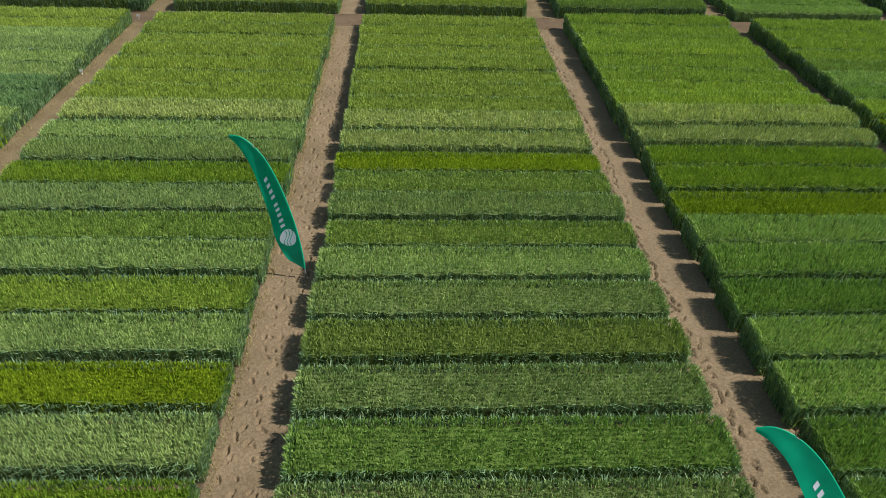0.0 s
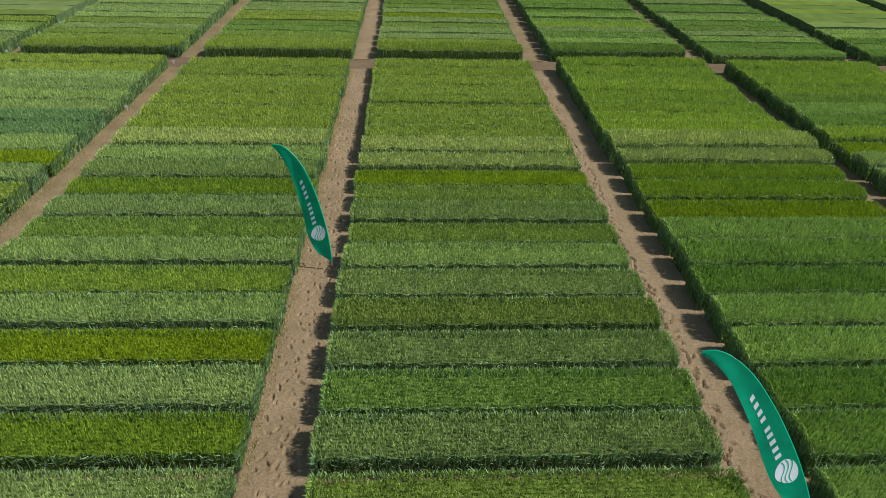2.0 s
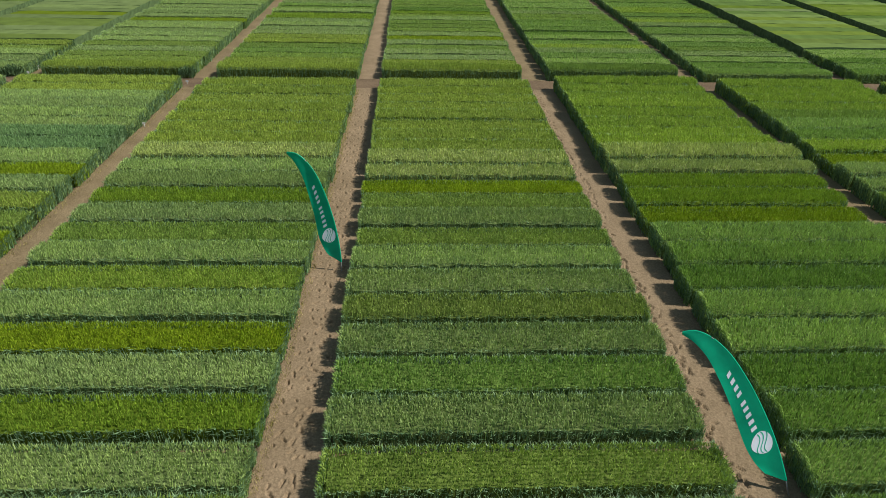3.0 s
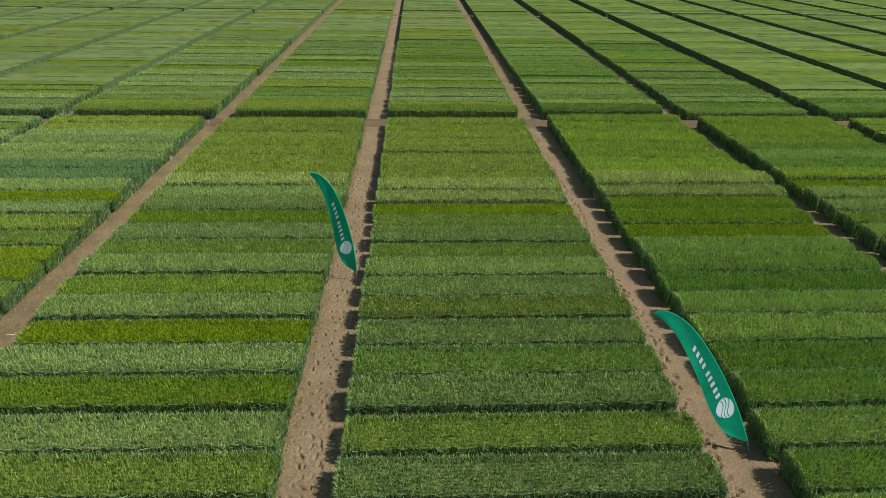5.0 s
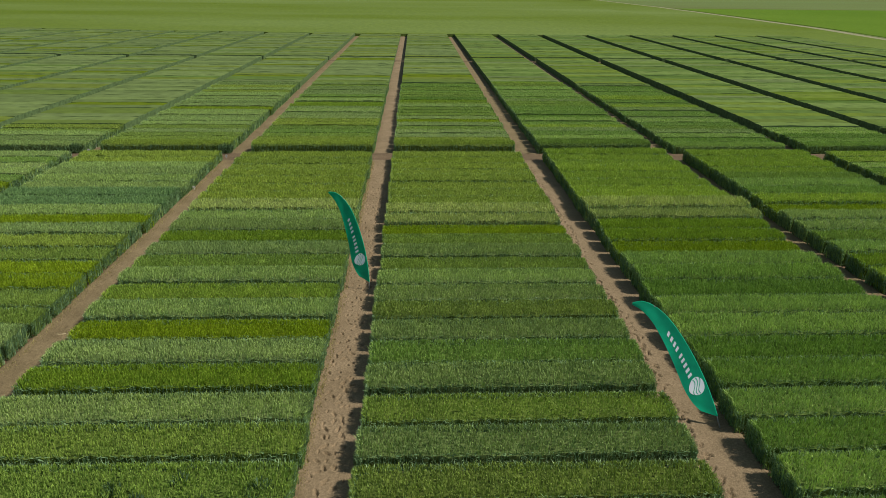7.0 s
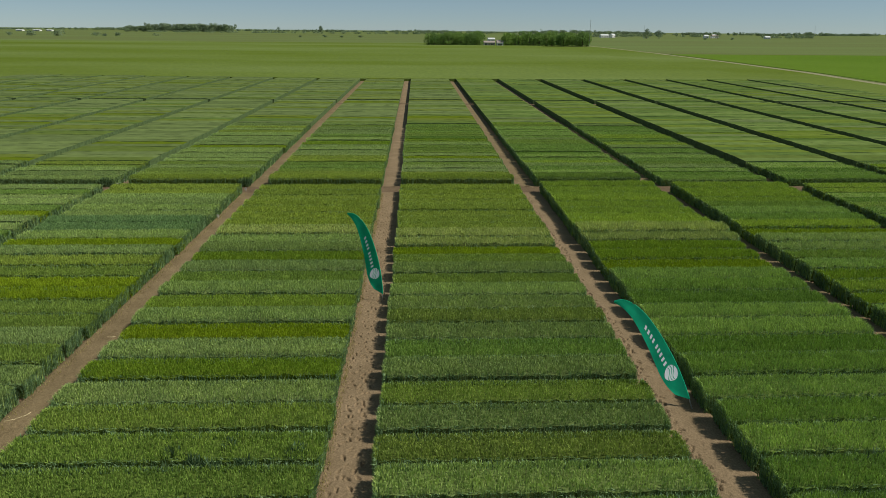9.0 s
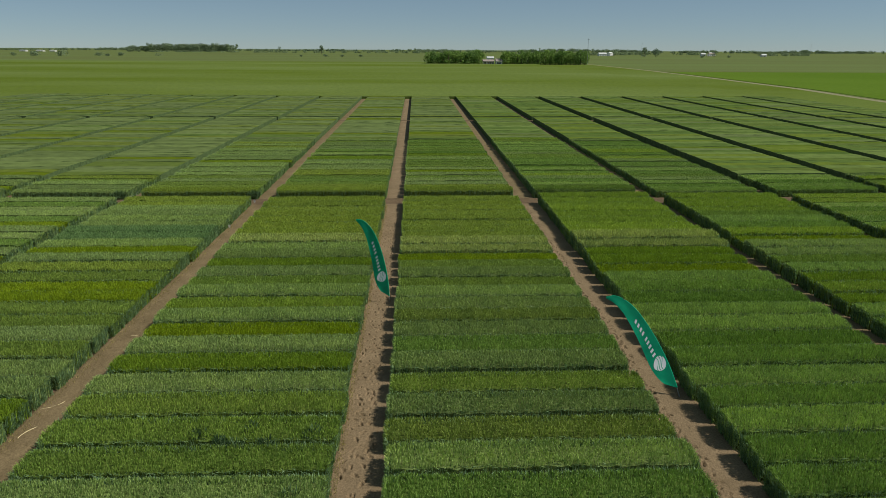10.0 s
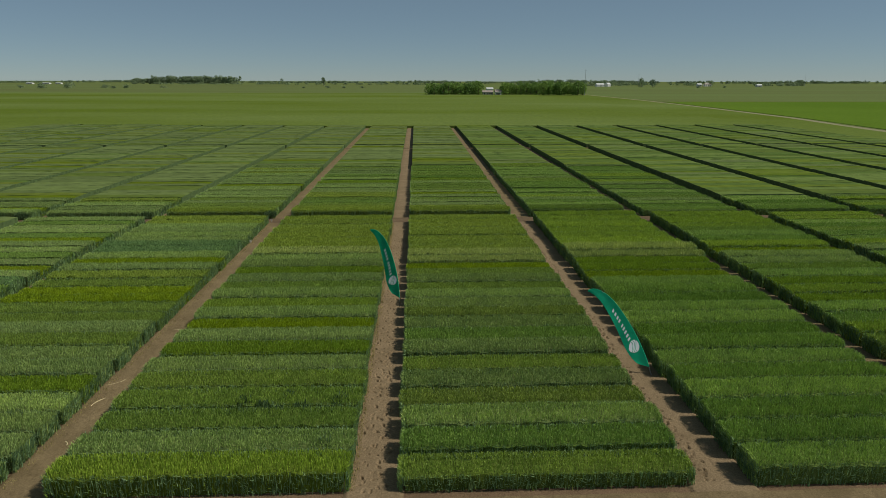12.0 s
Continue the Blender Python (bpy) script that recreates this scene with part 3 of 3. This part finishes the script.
for x, y0, y1, n, sd_ in ((-1.17, 0.7, 43.5, 6000, 0.07), (-12.88, 0.7, 43.5, 2500, 0.10), (-11.42, 0.7, 30, 1200, 0.06), (10.52, 0.7, 43, 900, 0.05)):
    pieces.append(blades(n, r.normal(x, sd_, n), r.uniform(y0, y1, n), np.full(n, 0.01), r.uniform(0.05, 0.24, n), r.uniform(0.02, 0.12, n), r.uniform(0, math.tau, n), np.full(n, 0.024), r, True))
V = np.concatenate([p[0] for p in pieces])
T = np.arange(len(V)).reshape(-1, 3)
DRY = crop_material("drying_grass", (0.36, 0.32, 0.11), (0.58, 0.48, 0.22))
tagged(new("verge_grass", mesh_from("verge_grass", V.tolist(), T.tolist(), DRY)), "sparse yellowing grass along the path edges", "grass", kind="stuff")


# ---- feather flags ----
def curve_at(pts, s):
    """A smooth point at s (0 to 1) on a line of (u, w) points."""
    n = len(pts) - 1
    k = min(int(s * n), n - 1)
    a = s * n - k
    p0, p1, p2, p3 = (np.array(pts[min(max(q, 0), n)]) for q in (k - 1, k, k + 1, k + 2))
    return 0.5 * (2 * p1 + (p2 - p0) * a + (2 * p0 - 5 * p1 + 4 * p2 - p3) * a * a + (3 * p1 - p0 - 3 * p2 + p3) * a ** 3)


POLE_LINE = [(0.0, 0.43), (-0.01, 0.9), (-0.05, 1.45), (-0.13, 2.05), (-0.26, 2.7), (-0.42, 3.3), (-0.66, 3.95), (-0.98, 4.45), (-1.33, 4.72), (-1.66, 4.76)]
FREE_LINE = [(-0.44, 0.70), (-0.60, 0.96), (-0.71, 1.25), (-0.79, 1.6), (-0.86, 2.2), (-0.93, 2.75), (-1.05, 3.4), (-1.20, 3.98), (-1.42, 4.42), (-1.68, 4.70)]


def sail_point(s, t, push, wave):
    a, b = curve_at(POLE_LINE, s), curve_at(FREE_LINE, s)
    p = a + (b - a) * t
    belly = 0.012 * math.sin(math.pi * min(t, 1.0) * 0.9) * math.sin(math.pi * (0.1 + 0.85 * s))
    ripple = wave * t * (0.018 * math.sin(11 * s + 3 * t) + 0.010 * math.sin(23 * s - 2 * t))
    return (p[0], belly + ripple + push, p[1])


def sail_patch(s0, s1, t0, t1, ns, nt, push, thick, wave):
    """A sheet of cloth with thickness, laid on the sail."""
    bm = bmesh.new()
    grid = []
    for side in (-thick / 2, thick / 2):
        layer = []
        for i in range(ns + 1):
            layer.append([bm.verts.new(sail_point(s0 + (s1 - s0) * i / ns, t0 + (t1 - t0) * j / nt, push + side, wave)) for j in range(nt + 1)])
        grid.append(layer)
    for q, layer in enumerate(grid):
        for i in range(ns):
            for j in range(nt):
                c = (layer[i][j], layer[i + 1][j], layer[i + 1][j + 1], layer[i][j + 1])
                bm.faces.new(c if q else c[::-1])
    rim = [(i, 0) for i in range(ns + 1)] + [(ns, j) for j in range(1, nt + 1)] + [(i, nt) for i in range(ns - 1, -1, -1)] + [(0, j) for j in range(nt - 1, 0, -1)]
    for k in range(len(rim)):
        (i, j), (i2, j2) = rim[k], rim[(k + 1) % len(rim)]
        bm.faces.new((grid[0][i][j], grid[0][i2][j2], grid[1][i2][j2], grid[1][i][j]))
    bmesh.ops.recalc_face_normals(bm, faces=bm.faces[:])
    return bm


def sail_disc(sc, tc, radius, wave, push):
    """A round print on the sail, its size in metres."""
    bm = bmesh.new()
    rings = []
    span_s, span_t = radius / 4.6, radius / 0.78
    for q in range(5):
        rr = q / 4
        rings.append([bm.verts.new(sail_point(sc + span_s * rr * math.sin(a), tc + span_t * rr * math.cos(a), push, wave))
                      for a in [math.tau * k / 28 for k in range(28 if q else 1)]])
    for k in range(28):
        bm.faces.new((rings[0][0], rings[1][k], rings[1][(k + 1) % 28]))
        for q in range(1, 4):
            bm.faces.new((rings[q][k], rings[q + 1][k], rings[q + 1][(k + 1) % 28], rings[q][(k + 1) % 28]))
    return bm


def feather_flag(m, wave, label):
    root = new("feather_flag")
    pts = [(0, 0, 0.0), (0, 0, 0.22)] + [(p[0] + 0.012, 0, p[1]) for p in (curve_at(POLE_LINE, k / 24) for k in range(25))]
    rad = [0.020 - 0.014 * k / (len(pts) - 1) for k in range(len(pts))]
    part("pole", bm_tube(pts, rad, 8), POLE, root, "thin grey bending fibreglass pole")
    part("ground_spike", bm_tube([(0, 0, -0.25), (0, 0, 0.02), (0, 0, 0.20), (0, 0, 0.26)], [0.008, 0.024, 0.026, 0.022], 8), STEEL, root, "dull steel ground spike")
    sail = part("sail", sail_patch(0, 1, 0, 1, 48, 10, -0.026, 0.004, wave), CLOTH, root, "green polyester feather sail")
    sleeve = bm_tube([(p[0] + 0.012, 0, p[1]) for p in (curve_at(POLE_LINE, k / 30) for k in range(31))], [0.027 - 0.012 * k / 30 for k in range(31)], 8)
    part("sleeve", sleeve, CLOTH, sail)
    for push in (-0.032, -0.020):
        part("emblem", sail_disc(0.262, 0.45, 0.30, wave, push), PRINT, sail, "round white emblem")
        for q, off_t in enumerate((-0.16, -0.02, 0.12)):
            bm = bmesh.new()
            rows = []
            for k in range(21):
                a = -1 + 2 * k / 20
                s_c = 0.262 + a * 0.060
                t_c = 0.45 + off_t - 0.13 * math.sin(a * 2.4)
                rows.append([bm.verts.new(sail_point(s_c, t_c + d, push + (0.003 if push > -0.026 else -0.003), wave)) for d in (-0.017, 0.017)])
            for a_, b_ in zip(rows, rows[1:]):
                bm.faces.new((a_[0], a_[1], b_[1], b_[0]))
            part("emblem_stripe", bm, CLOTH, sail, "green wavy emblem stripe")
        s_at = 0.348
        for k in range(9):
            if k == 5:
                s_at += 0.018
            part("print_bar", sail_patch(s_at, s_at + 0.017, 0.40, 0.62, 2, 4, push, 0.001, wave), PRINT, sail, "white printed bar")
            s_at += 0.0318
    root.matrix_basis = m
    return tagged(root, label, "feather flag", "feather flags")


def basis(origin, lateral, up, size=1.0):
    w = Vector(up).normalized()
    u = Vector(lateral)
    u = (u - u.dot(w) * w).normalized()
    v = w.cross(u)
    u, v, w = u * size, v * size, w * size
    return Matrix(((u.x, v.x, w.x, origin[0]), (u.y, v.y, w.y, origin[1]), (u.z, v.z, w.z, origin[2]), (0, 0, 0, 1)))


feather_flag(basis((-0.01, 19.87, 0.05), (0.98, -0.19, 0.04), (-0.022, 0.04, 0.999), 0.985), 1.0, "green feather flag with white emblem, upright on a soil path")
feather_flag(basis((12.053, 9.24, 0.05), (0.928, -0.147, 0.343), (-0.258, 0.375, 0.885), 0.978), 0.8, "green feather flag with white emblem, leaning over a soil path")


# ---- straw on the path ----
def straw(points, name="straw_stalk"):
    bm = bm_tube(points, [0.018] * (len(points) - 1) + [0.008], 6)
    me = bpy.data.meshes.new(name)
    bm.to_mesh(me)
    bm.free()
    me.materials.append(STRAW)
    tagged(new(name, me), "dry pale straw stalk lying on a soil path", "straw", "straw stalks")


for x, y, a, length, bend in ((-13.0, 9.09, 0.6, 0.6, 0.06), (-12.75, 7.1, 1.2, 0.8, -0.08), (-12.33, 15.89, 0.2, 0.35, 0.05), (-12.5, 9.4, 1.2, 0.3, 0.04), (-12.2, 4.0, 2.2, 0.35, 0.05)):
    straw([(x + math.cos(a) * length * q + math.sin(a) * bend * math.sin(q * 3.1), y + math.sin(a) * length * q - math.cos(a) * bend * math.sin(q * 3.1), 0.085) for q in (0, 0.25, 0.5, 0.75, 1)])


# ---- trees, bushes ----
def leaf_cloud(centres, radii, per, size, r):
    """Small leaf cards scattered through round clumps."""
    C, R = np.array(centres), np.array(radii)
    k = np.repeat(np.arange(len(C)), per)
    n = len(k)
    d = r.normal(0, 1, (n, 3))
    d /= np.linalg.norm(d, axis=1)[:, None]
    p = C[k] + d * (R[k] * r.uniform(0.55, 1.0, n) ** 0.5)[:, None] * np.array([1, 1, 0.85])
    u = r.normal(0, 1, (n, 3))
    u /= np.linalg.norm(u, axis=1)[:, None]
    w = np.cross(u, r.normal(0, 1, (n, 3)))
    w /= np.linalg.norm(w, axis=1)[:, None]
    s_ = (size * r.uniform(0.6, 1.4, n))[:, None]
    V = np.stack([p - u * s_, p + w * s_ * 0.6, p + u * s_, p - w * s_ * 0.6], 1).reshape(-1, 3)
    return V, np.arange(4 * n).reshape(n, 4)


def tree(height, spread, seed, low=0.15, label="", group="", leafmat=None):
    r = np.random.default_rng(seed)
    root = new("tree")
    lean = r.normal(0, 0.03, 2)
    line = [(lean[0] * height * q + 0.1 * math.sin(5 * q), lean[1] * height * q, height * 0.8 * q) for q in (0, 0.15, 0.35, 0.6, 0.85, 1.0)]
    bm = bm_tube(line, [0.035 * height * (1 - 0.85 * q) * 0.6 + 0.03 for q in (0, 0.15, 0.35, 0.6, 0.85, 1.0)], 7)
    part("trunk", bm, BARK, root)
    centres, radii = [], []
    for k in range(9):
        q = r.uniform(0.25, 0.9)
        a = r.uniform(0, math.tau)
        base = (lean[0] * height * q, lean[1] * height * q, height * 0.8 * q)
        reach = spread * r.uniform(0.5, 0.95) * (1.1 - 0.5 * q)
        tip = (base[0] + math.cos(a) * reach, base[1] + math.sin(a) * reach, base[2] + height * r.uniform(0.05, 0.2))
        part("limb", bm_tube([base, ((base[0] + tip[0]) / 2, (base[1] + tip[1]) / 2, (base[2] + tip[2]) / 2 - 0.1), tip], [0.09, 0.06, 0.03], 5), BARK, root)
        centres.append(tip)
        radii.append(spread * r.uniform(0.3, 0.5))
    for k in range(22):
        q = r.uniform(low, 1.0)
        rad = spread * math.sin(math.pi * (0.12 + 0.80 * q)) ** 0.7 * r.uniform(0.3, 0.95)
        a = r.uniform(0, math.tau)
        centres.append((math.cos(a) * rad, math.sin(a) * rad, height * (0.06 + 0.86 * q)))
        radii.append(spread * r.uniform(0.22, 0.42))
    V, F = leaf_cloud(centres, radii, 26, 0.034 * height, r)
    V[:, 2] = np.maximum(V[:, 2], 0.1)
    crown = new("crown", mesh_from("crown", V.tolist(), F.tolist(), leafmat or LEAF))
    crown.parent = root
    return tagged(root, label, "tree", group)


r = np.random.default_rng(31)
protos = [tree(11.5, 3.6, 401 + k, 0.05, "dense leafy green tree in a distant grove", "grove trees") for k in range(4)]
spots = []
for row in range(3):
    for x in list(np.arange(13, 56, 3.9)) + list(np.arange(78, 149, 3.9)):
        xx = x + r.normal(0, 0.9) + row * 1.7
        spots.append((xx, 574 + row * 9 + r.normal(0, 1.5)))
for k, (x, y) in enumerate(spots):
    s_ = r.uniform(0.85, 1.15) * (1.0 if x > 40 else 0.95)
    m = Matrix.LocRotScale((x, y, 0), Euler((0, 0, r.uniform(0, 6.28))), (s_ * r.uniform(0.95, 1.15), s_, s_ * r.uniform(0.92, 1.08)))
    if k < 4:
        protos[k].matrix_basis = m
    else:
        copy_thing(protos[k % 4], m)

for x, y, h, sp, sd_ in ((-200, 1480, 19, 5.5, 501), (407, 1190, 17, 5.0, 502), (431, 1200, 15, 6.5, 503), (560, 1250, 13, 6.0, 504), (-420, 2150, 16, 7, 505)):
    o = tree(h, sp, sd_, 0.1, "lone tall leafy tree on the distant plain", "lone trees", LEAF_HAZY)
    o.matrix_basis = pose(x, y, 0, 0, 0, sd_ * 37)


def bush(x, y, high, wide, seed):
    r_ = np.random.default_rng(seed)
    centres = [(r_.normal(0, wide * 0.28), r_.normal(0, wide * 0.2), high * r_.uniform(0.2, 0.62)) for _ in range(12)]
    V, F = leaf_cloud(centres, [wide * r_.uniform(0.2, 0.32) for _ in range(12)], 26, high * 0.10, r_)
    V[:, 2] = np.clip(V[:, 2], 0.02, high)
    root = new("bush")
    part("stem", bm_tube([(0, 0, 0), (0.1, 0, high * 0.3), (0, 0.1, high * 0.55)], [0.25, 0.18, 0.08], 6), BARK, root)
    crown = new("crown", mesh_from("crown", V.tolist(), F.tolist(), LEAF_HAZY))
    crown.parent = root
    root.matrix_basis = pose(x, y, 0)
    tagged(root, "low rounded dark green bush in a rough meadow", "bush", "meadow bushes")


for k, (px, y, w, h) in enumerate(((-0.576, 1010, 7, 5.5), (-0.546, 1000, 13, 8), (-0.510, 1000, 16, 8.5), (-0.454, 1040, 11, 6), (-0.443, 1000, 4, 4.5), (-0.424, 1030, 8, 6),
                                   (-0.37, 1080, 9, 4), (-0.165, 1050, 4, 3.5), (-0.130, 1050, 5, 4), (-0.105, 1050, 5, 4.5), (-0.078, 1060, 6, 4.5), (0.34, 1250, 8, 4), (0.43, 1150, 6, 4), (0.47, 1150, 8, 4))):
    bush(px * y, y, h, w, 600 + k)


def far_wood(name, spots, label, size, seed, per=20):
    """A distant belt of trees, too small to count."""
    r_ = np.random.default_rng(seed)
    centres, radii = [], []
    for x, y, h, w in spots:
        for q in range(5):
            centres.append((x + r_.normal(0, w * 0.35), y + r_.normal(0, w * 0.3), h * r_.uniform(0.2, 0.82)))
            radii.append(w * r_.uniform(0.25, 0.45))
    V, F = leaf_cloud(centres, radii, per, size, r_)
    V[:, 2] = np.maximum(V[:, 2], 0.05)
    tagged(new(name, mesh_from(name, V.tolist(), F.tolist(), LEAF_HAZY)), label, "wood", kind="stuff")


r = np.random.default_rng(41)
wood = []
for k in range(130):
    a = r.uniform(0, 1)
    x = -805 + 300 * a
    tall = (15 if a < 0.25 else 23) * r.uniform(0.8, 1.15)
    wood.append((x, 1900 + r.uniform(0, 60), tall, 11))
far_wood("distant_wood", wood, "dense dark green wood on the distant plain", 1.1, 42, 70)
belt = []
for k in range(700):
    x = r.uniform(-2300, 2300)
    y = 2600 + 250 * float(smooth_noise(x, 0.0, 300, 8)) + r.uniform(0, 80)
    dens = float(smooth_noise(x, 7.0, 170, 9))
    belt.append((x, y, (5.5 + 5 * dens) * r.uniform(0.6, 1.2) + (3 if x > 500 else 0), 12))
far_wood("distant_belt", belt, "long low belt of trees along the horizon", 1.7, 43, 20)
belt = []
for k in range(260):
    x = r.uniform(150, 1500)
    y = 1550 + 120 * float(smooth_noise(x, 3.0, 200, 18)) + r.uniform(0, 60)
    if smooth_noise(x, 2.0, 90, 19) > -0.25:
        belt.append((x, y, r.uniform(4, 9), 9))
for k in range(90):
    x = r.uniform(-700, 200)
    belt.append((x, 1750 + r.uniform(0, 120), r.uniform(2.5, 6), 8))
far_wood("distant_hedge", belt, "broken line of hedges and shrubs across the far fields", 1.0, 44, 20)


# ---- far buildings ----
def house(x, y, turn, w, d, wall_h, roof_h, roof_mat, label, porch=False, windows=3):
    root = new("house")
    part("wall", bm_box(-w / 2, w / 2, -d / 2, d / 2, 0, wall_h), WHITE, root)
    bm = bmesh.new()
    o = 0.4
    a = [bm.verts.new(p) for p in ((-w / 2 - o, -d / 2 - o, wall_h), (w / 2 + o, -d / 2 - o, wall_h), (w / 2 + o, d / 2 + o, wall_h), (-w / 2 - o, d / 2 + o, wall_h),
                                   (-w / 2 - o, 0, wall_h + roof_h), (w / 2 + o, 0, wall_h + roof_h))]
    for q in ((0, 1, 5, 4), (2, 3, 4, 5), (0, 4, 3), (1, 2, 5), (3, 2, 1, 0)):
        bm.faces.new([a[k] for k in q])
    part("roof", bm, roof_mat, root)
    part("door", bm_box(-0.5, 0.5, -d / 2 - 0.08, -d / 2 + 0.05, 0, 2.1), DOOR, root)
    for k in range(windows):
        cx = -w / 2 + w * (k + 0.5) / windows
        if abs(cx) < 1.2:
            cx += 1.9
        win = part("window", bm_box(cx - 0.65, cx + 0.65, -d / 2 - 0.06, -d / 2 + 0.05, 0.9, 2.2), GLASS, root)
        part("sill", bm_box(cx - 0.75, cx + 0.75, -d / 2 - 0.16, -d / 2 + 0.02, 0.78, 0.88), WHITE, win)
    if porch:
        part("porch_roof", bm_box(-w / 2, w / 2, -d / 2 - 3.0, -d / 2 - 0.41, wall_h - 0.35, wall_h - 0.15), roof_mat, root)
        for k in range(5):
            cx = -w / 2 + 0.2 + (w - 0.4) * k / 4
            part("porch_post", bm_box(cx - 0.1, cx + 0.1, -d / 2 - 2.9, -d / 2 - 2.7, 0, wall_h - 0.35), WHITE, root)
    root.matrix_basis = pose(x, y, 0, 0, 0, turn)
    return tagged(root, label, "house", "far houses")


house(64.5, 578, 0, 9.0, 7, 3.0, 1.3, ROOF, "low white farm building with an open porch", True)
house(73.0, 572, 0, 5.0, 7, 3.0, 2.2, ROOF, "small white farmhouse with a brown gable roof", False, 2)
house(84, 740, 0, 7, 10, 3.6, 1.4, ROOF_PALE, "tall white farm shed behind a grove", False, 4)
for x, y, w, h, m_, t_ in ((378, 1360, 16, 4, ROOF_PALE, 8), (397, 1370, 10, 5, ROOF_PALE, 40), (610, 1420, 9, 4, ROOF_PALE, 0), (628, 1420, 14, 4, ROOF, 10), (655, 1480, 10, 5, ROOF_PALE, -12), (705, 1350, 10, 3, ROOF_PALE, 0)):
    house(x, y, t_, w, 8, h, 2.5, m_, "small white house among trees on the distant plain")
for x, w in ((-1015, 16), (-972, 18), (-940, 14)):
    house(x, 1820, 0, w, 12, 2.6, 1.2, ROOF_PALE, "long low white farm shed on the distant plain", False, 6)


# ---- masts ----
def mast(x, y, high):
    root = new("utility_mast")
    part("pole", bm_tube([(0, 0, 0), (0, 0, high * 0.5), (0, 0, high)], [0.22, 0.16, 0.10], 8), STEEL, root)
    part("crossarm", bm_box(-0.9, 0.9, -0.07, 0.07, high - 1.0, high - 0.86), STEEL, root)
    for k in (-0.75, 0.75):
        part("insulator", bm_tube([(k, 0, high - 0.86), (k, 0, high - 0.72), (k, 0, high - 0.6)], [0.06, 0.09, 0.05], 6), WHITE, root)
    root.matrix_basis = pose(x, y, 0)
    tagged(root, "thin grey utility mast on the plain", "mast", "utility masts")


mast(149.5, 572, 22)
mast(408, 1210, 24)
mast(830, 1400, 26)


# ---- plot markers ----
def peg(x, y):
    root = new("plot_marker")
    part("stake", bm_box(-0.02, 0.02, -0.015, 0.015, 0, 0.34), WHITE, root)
    part("plate", bm_box(-0.09, 0.09, -0.026, -0.016, 0.22, 0.36, 0.004), WHITE, root, "small white plate")
    root.matrix_basis = pose(x, y, 0.01)
    tagged(root, "small white plot marker standing at a path edge", "marker", "plot markers")


for x, y in ((-12.98, 44.5), (-24.75, 51.3), (-24.8, 48.1), (-24.65, 46.4), (-12.9, 35.8)):
    peg(x, y)
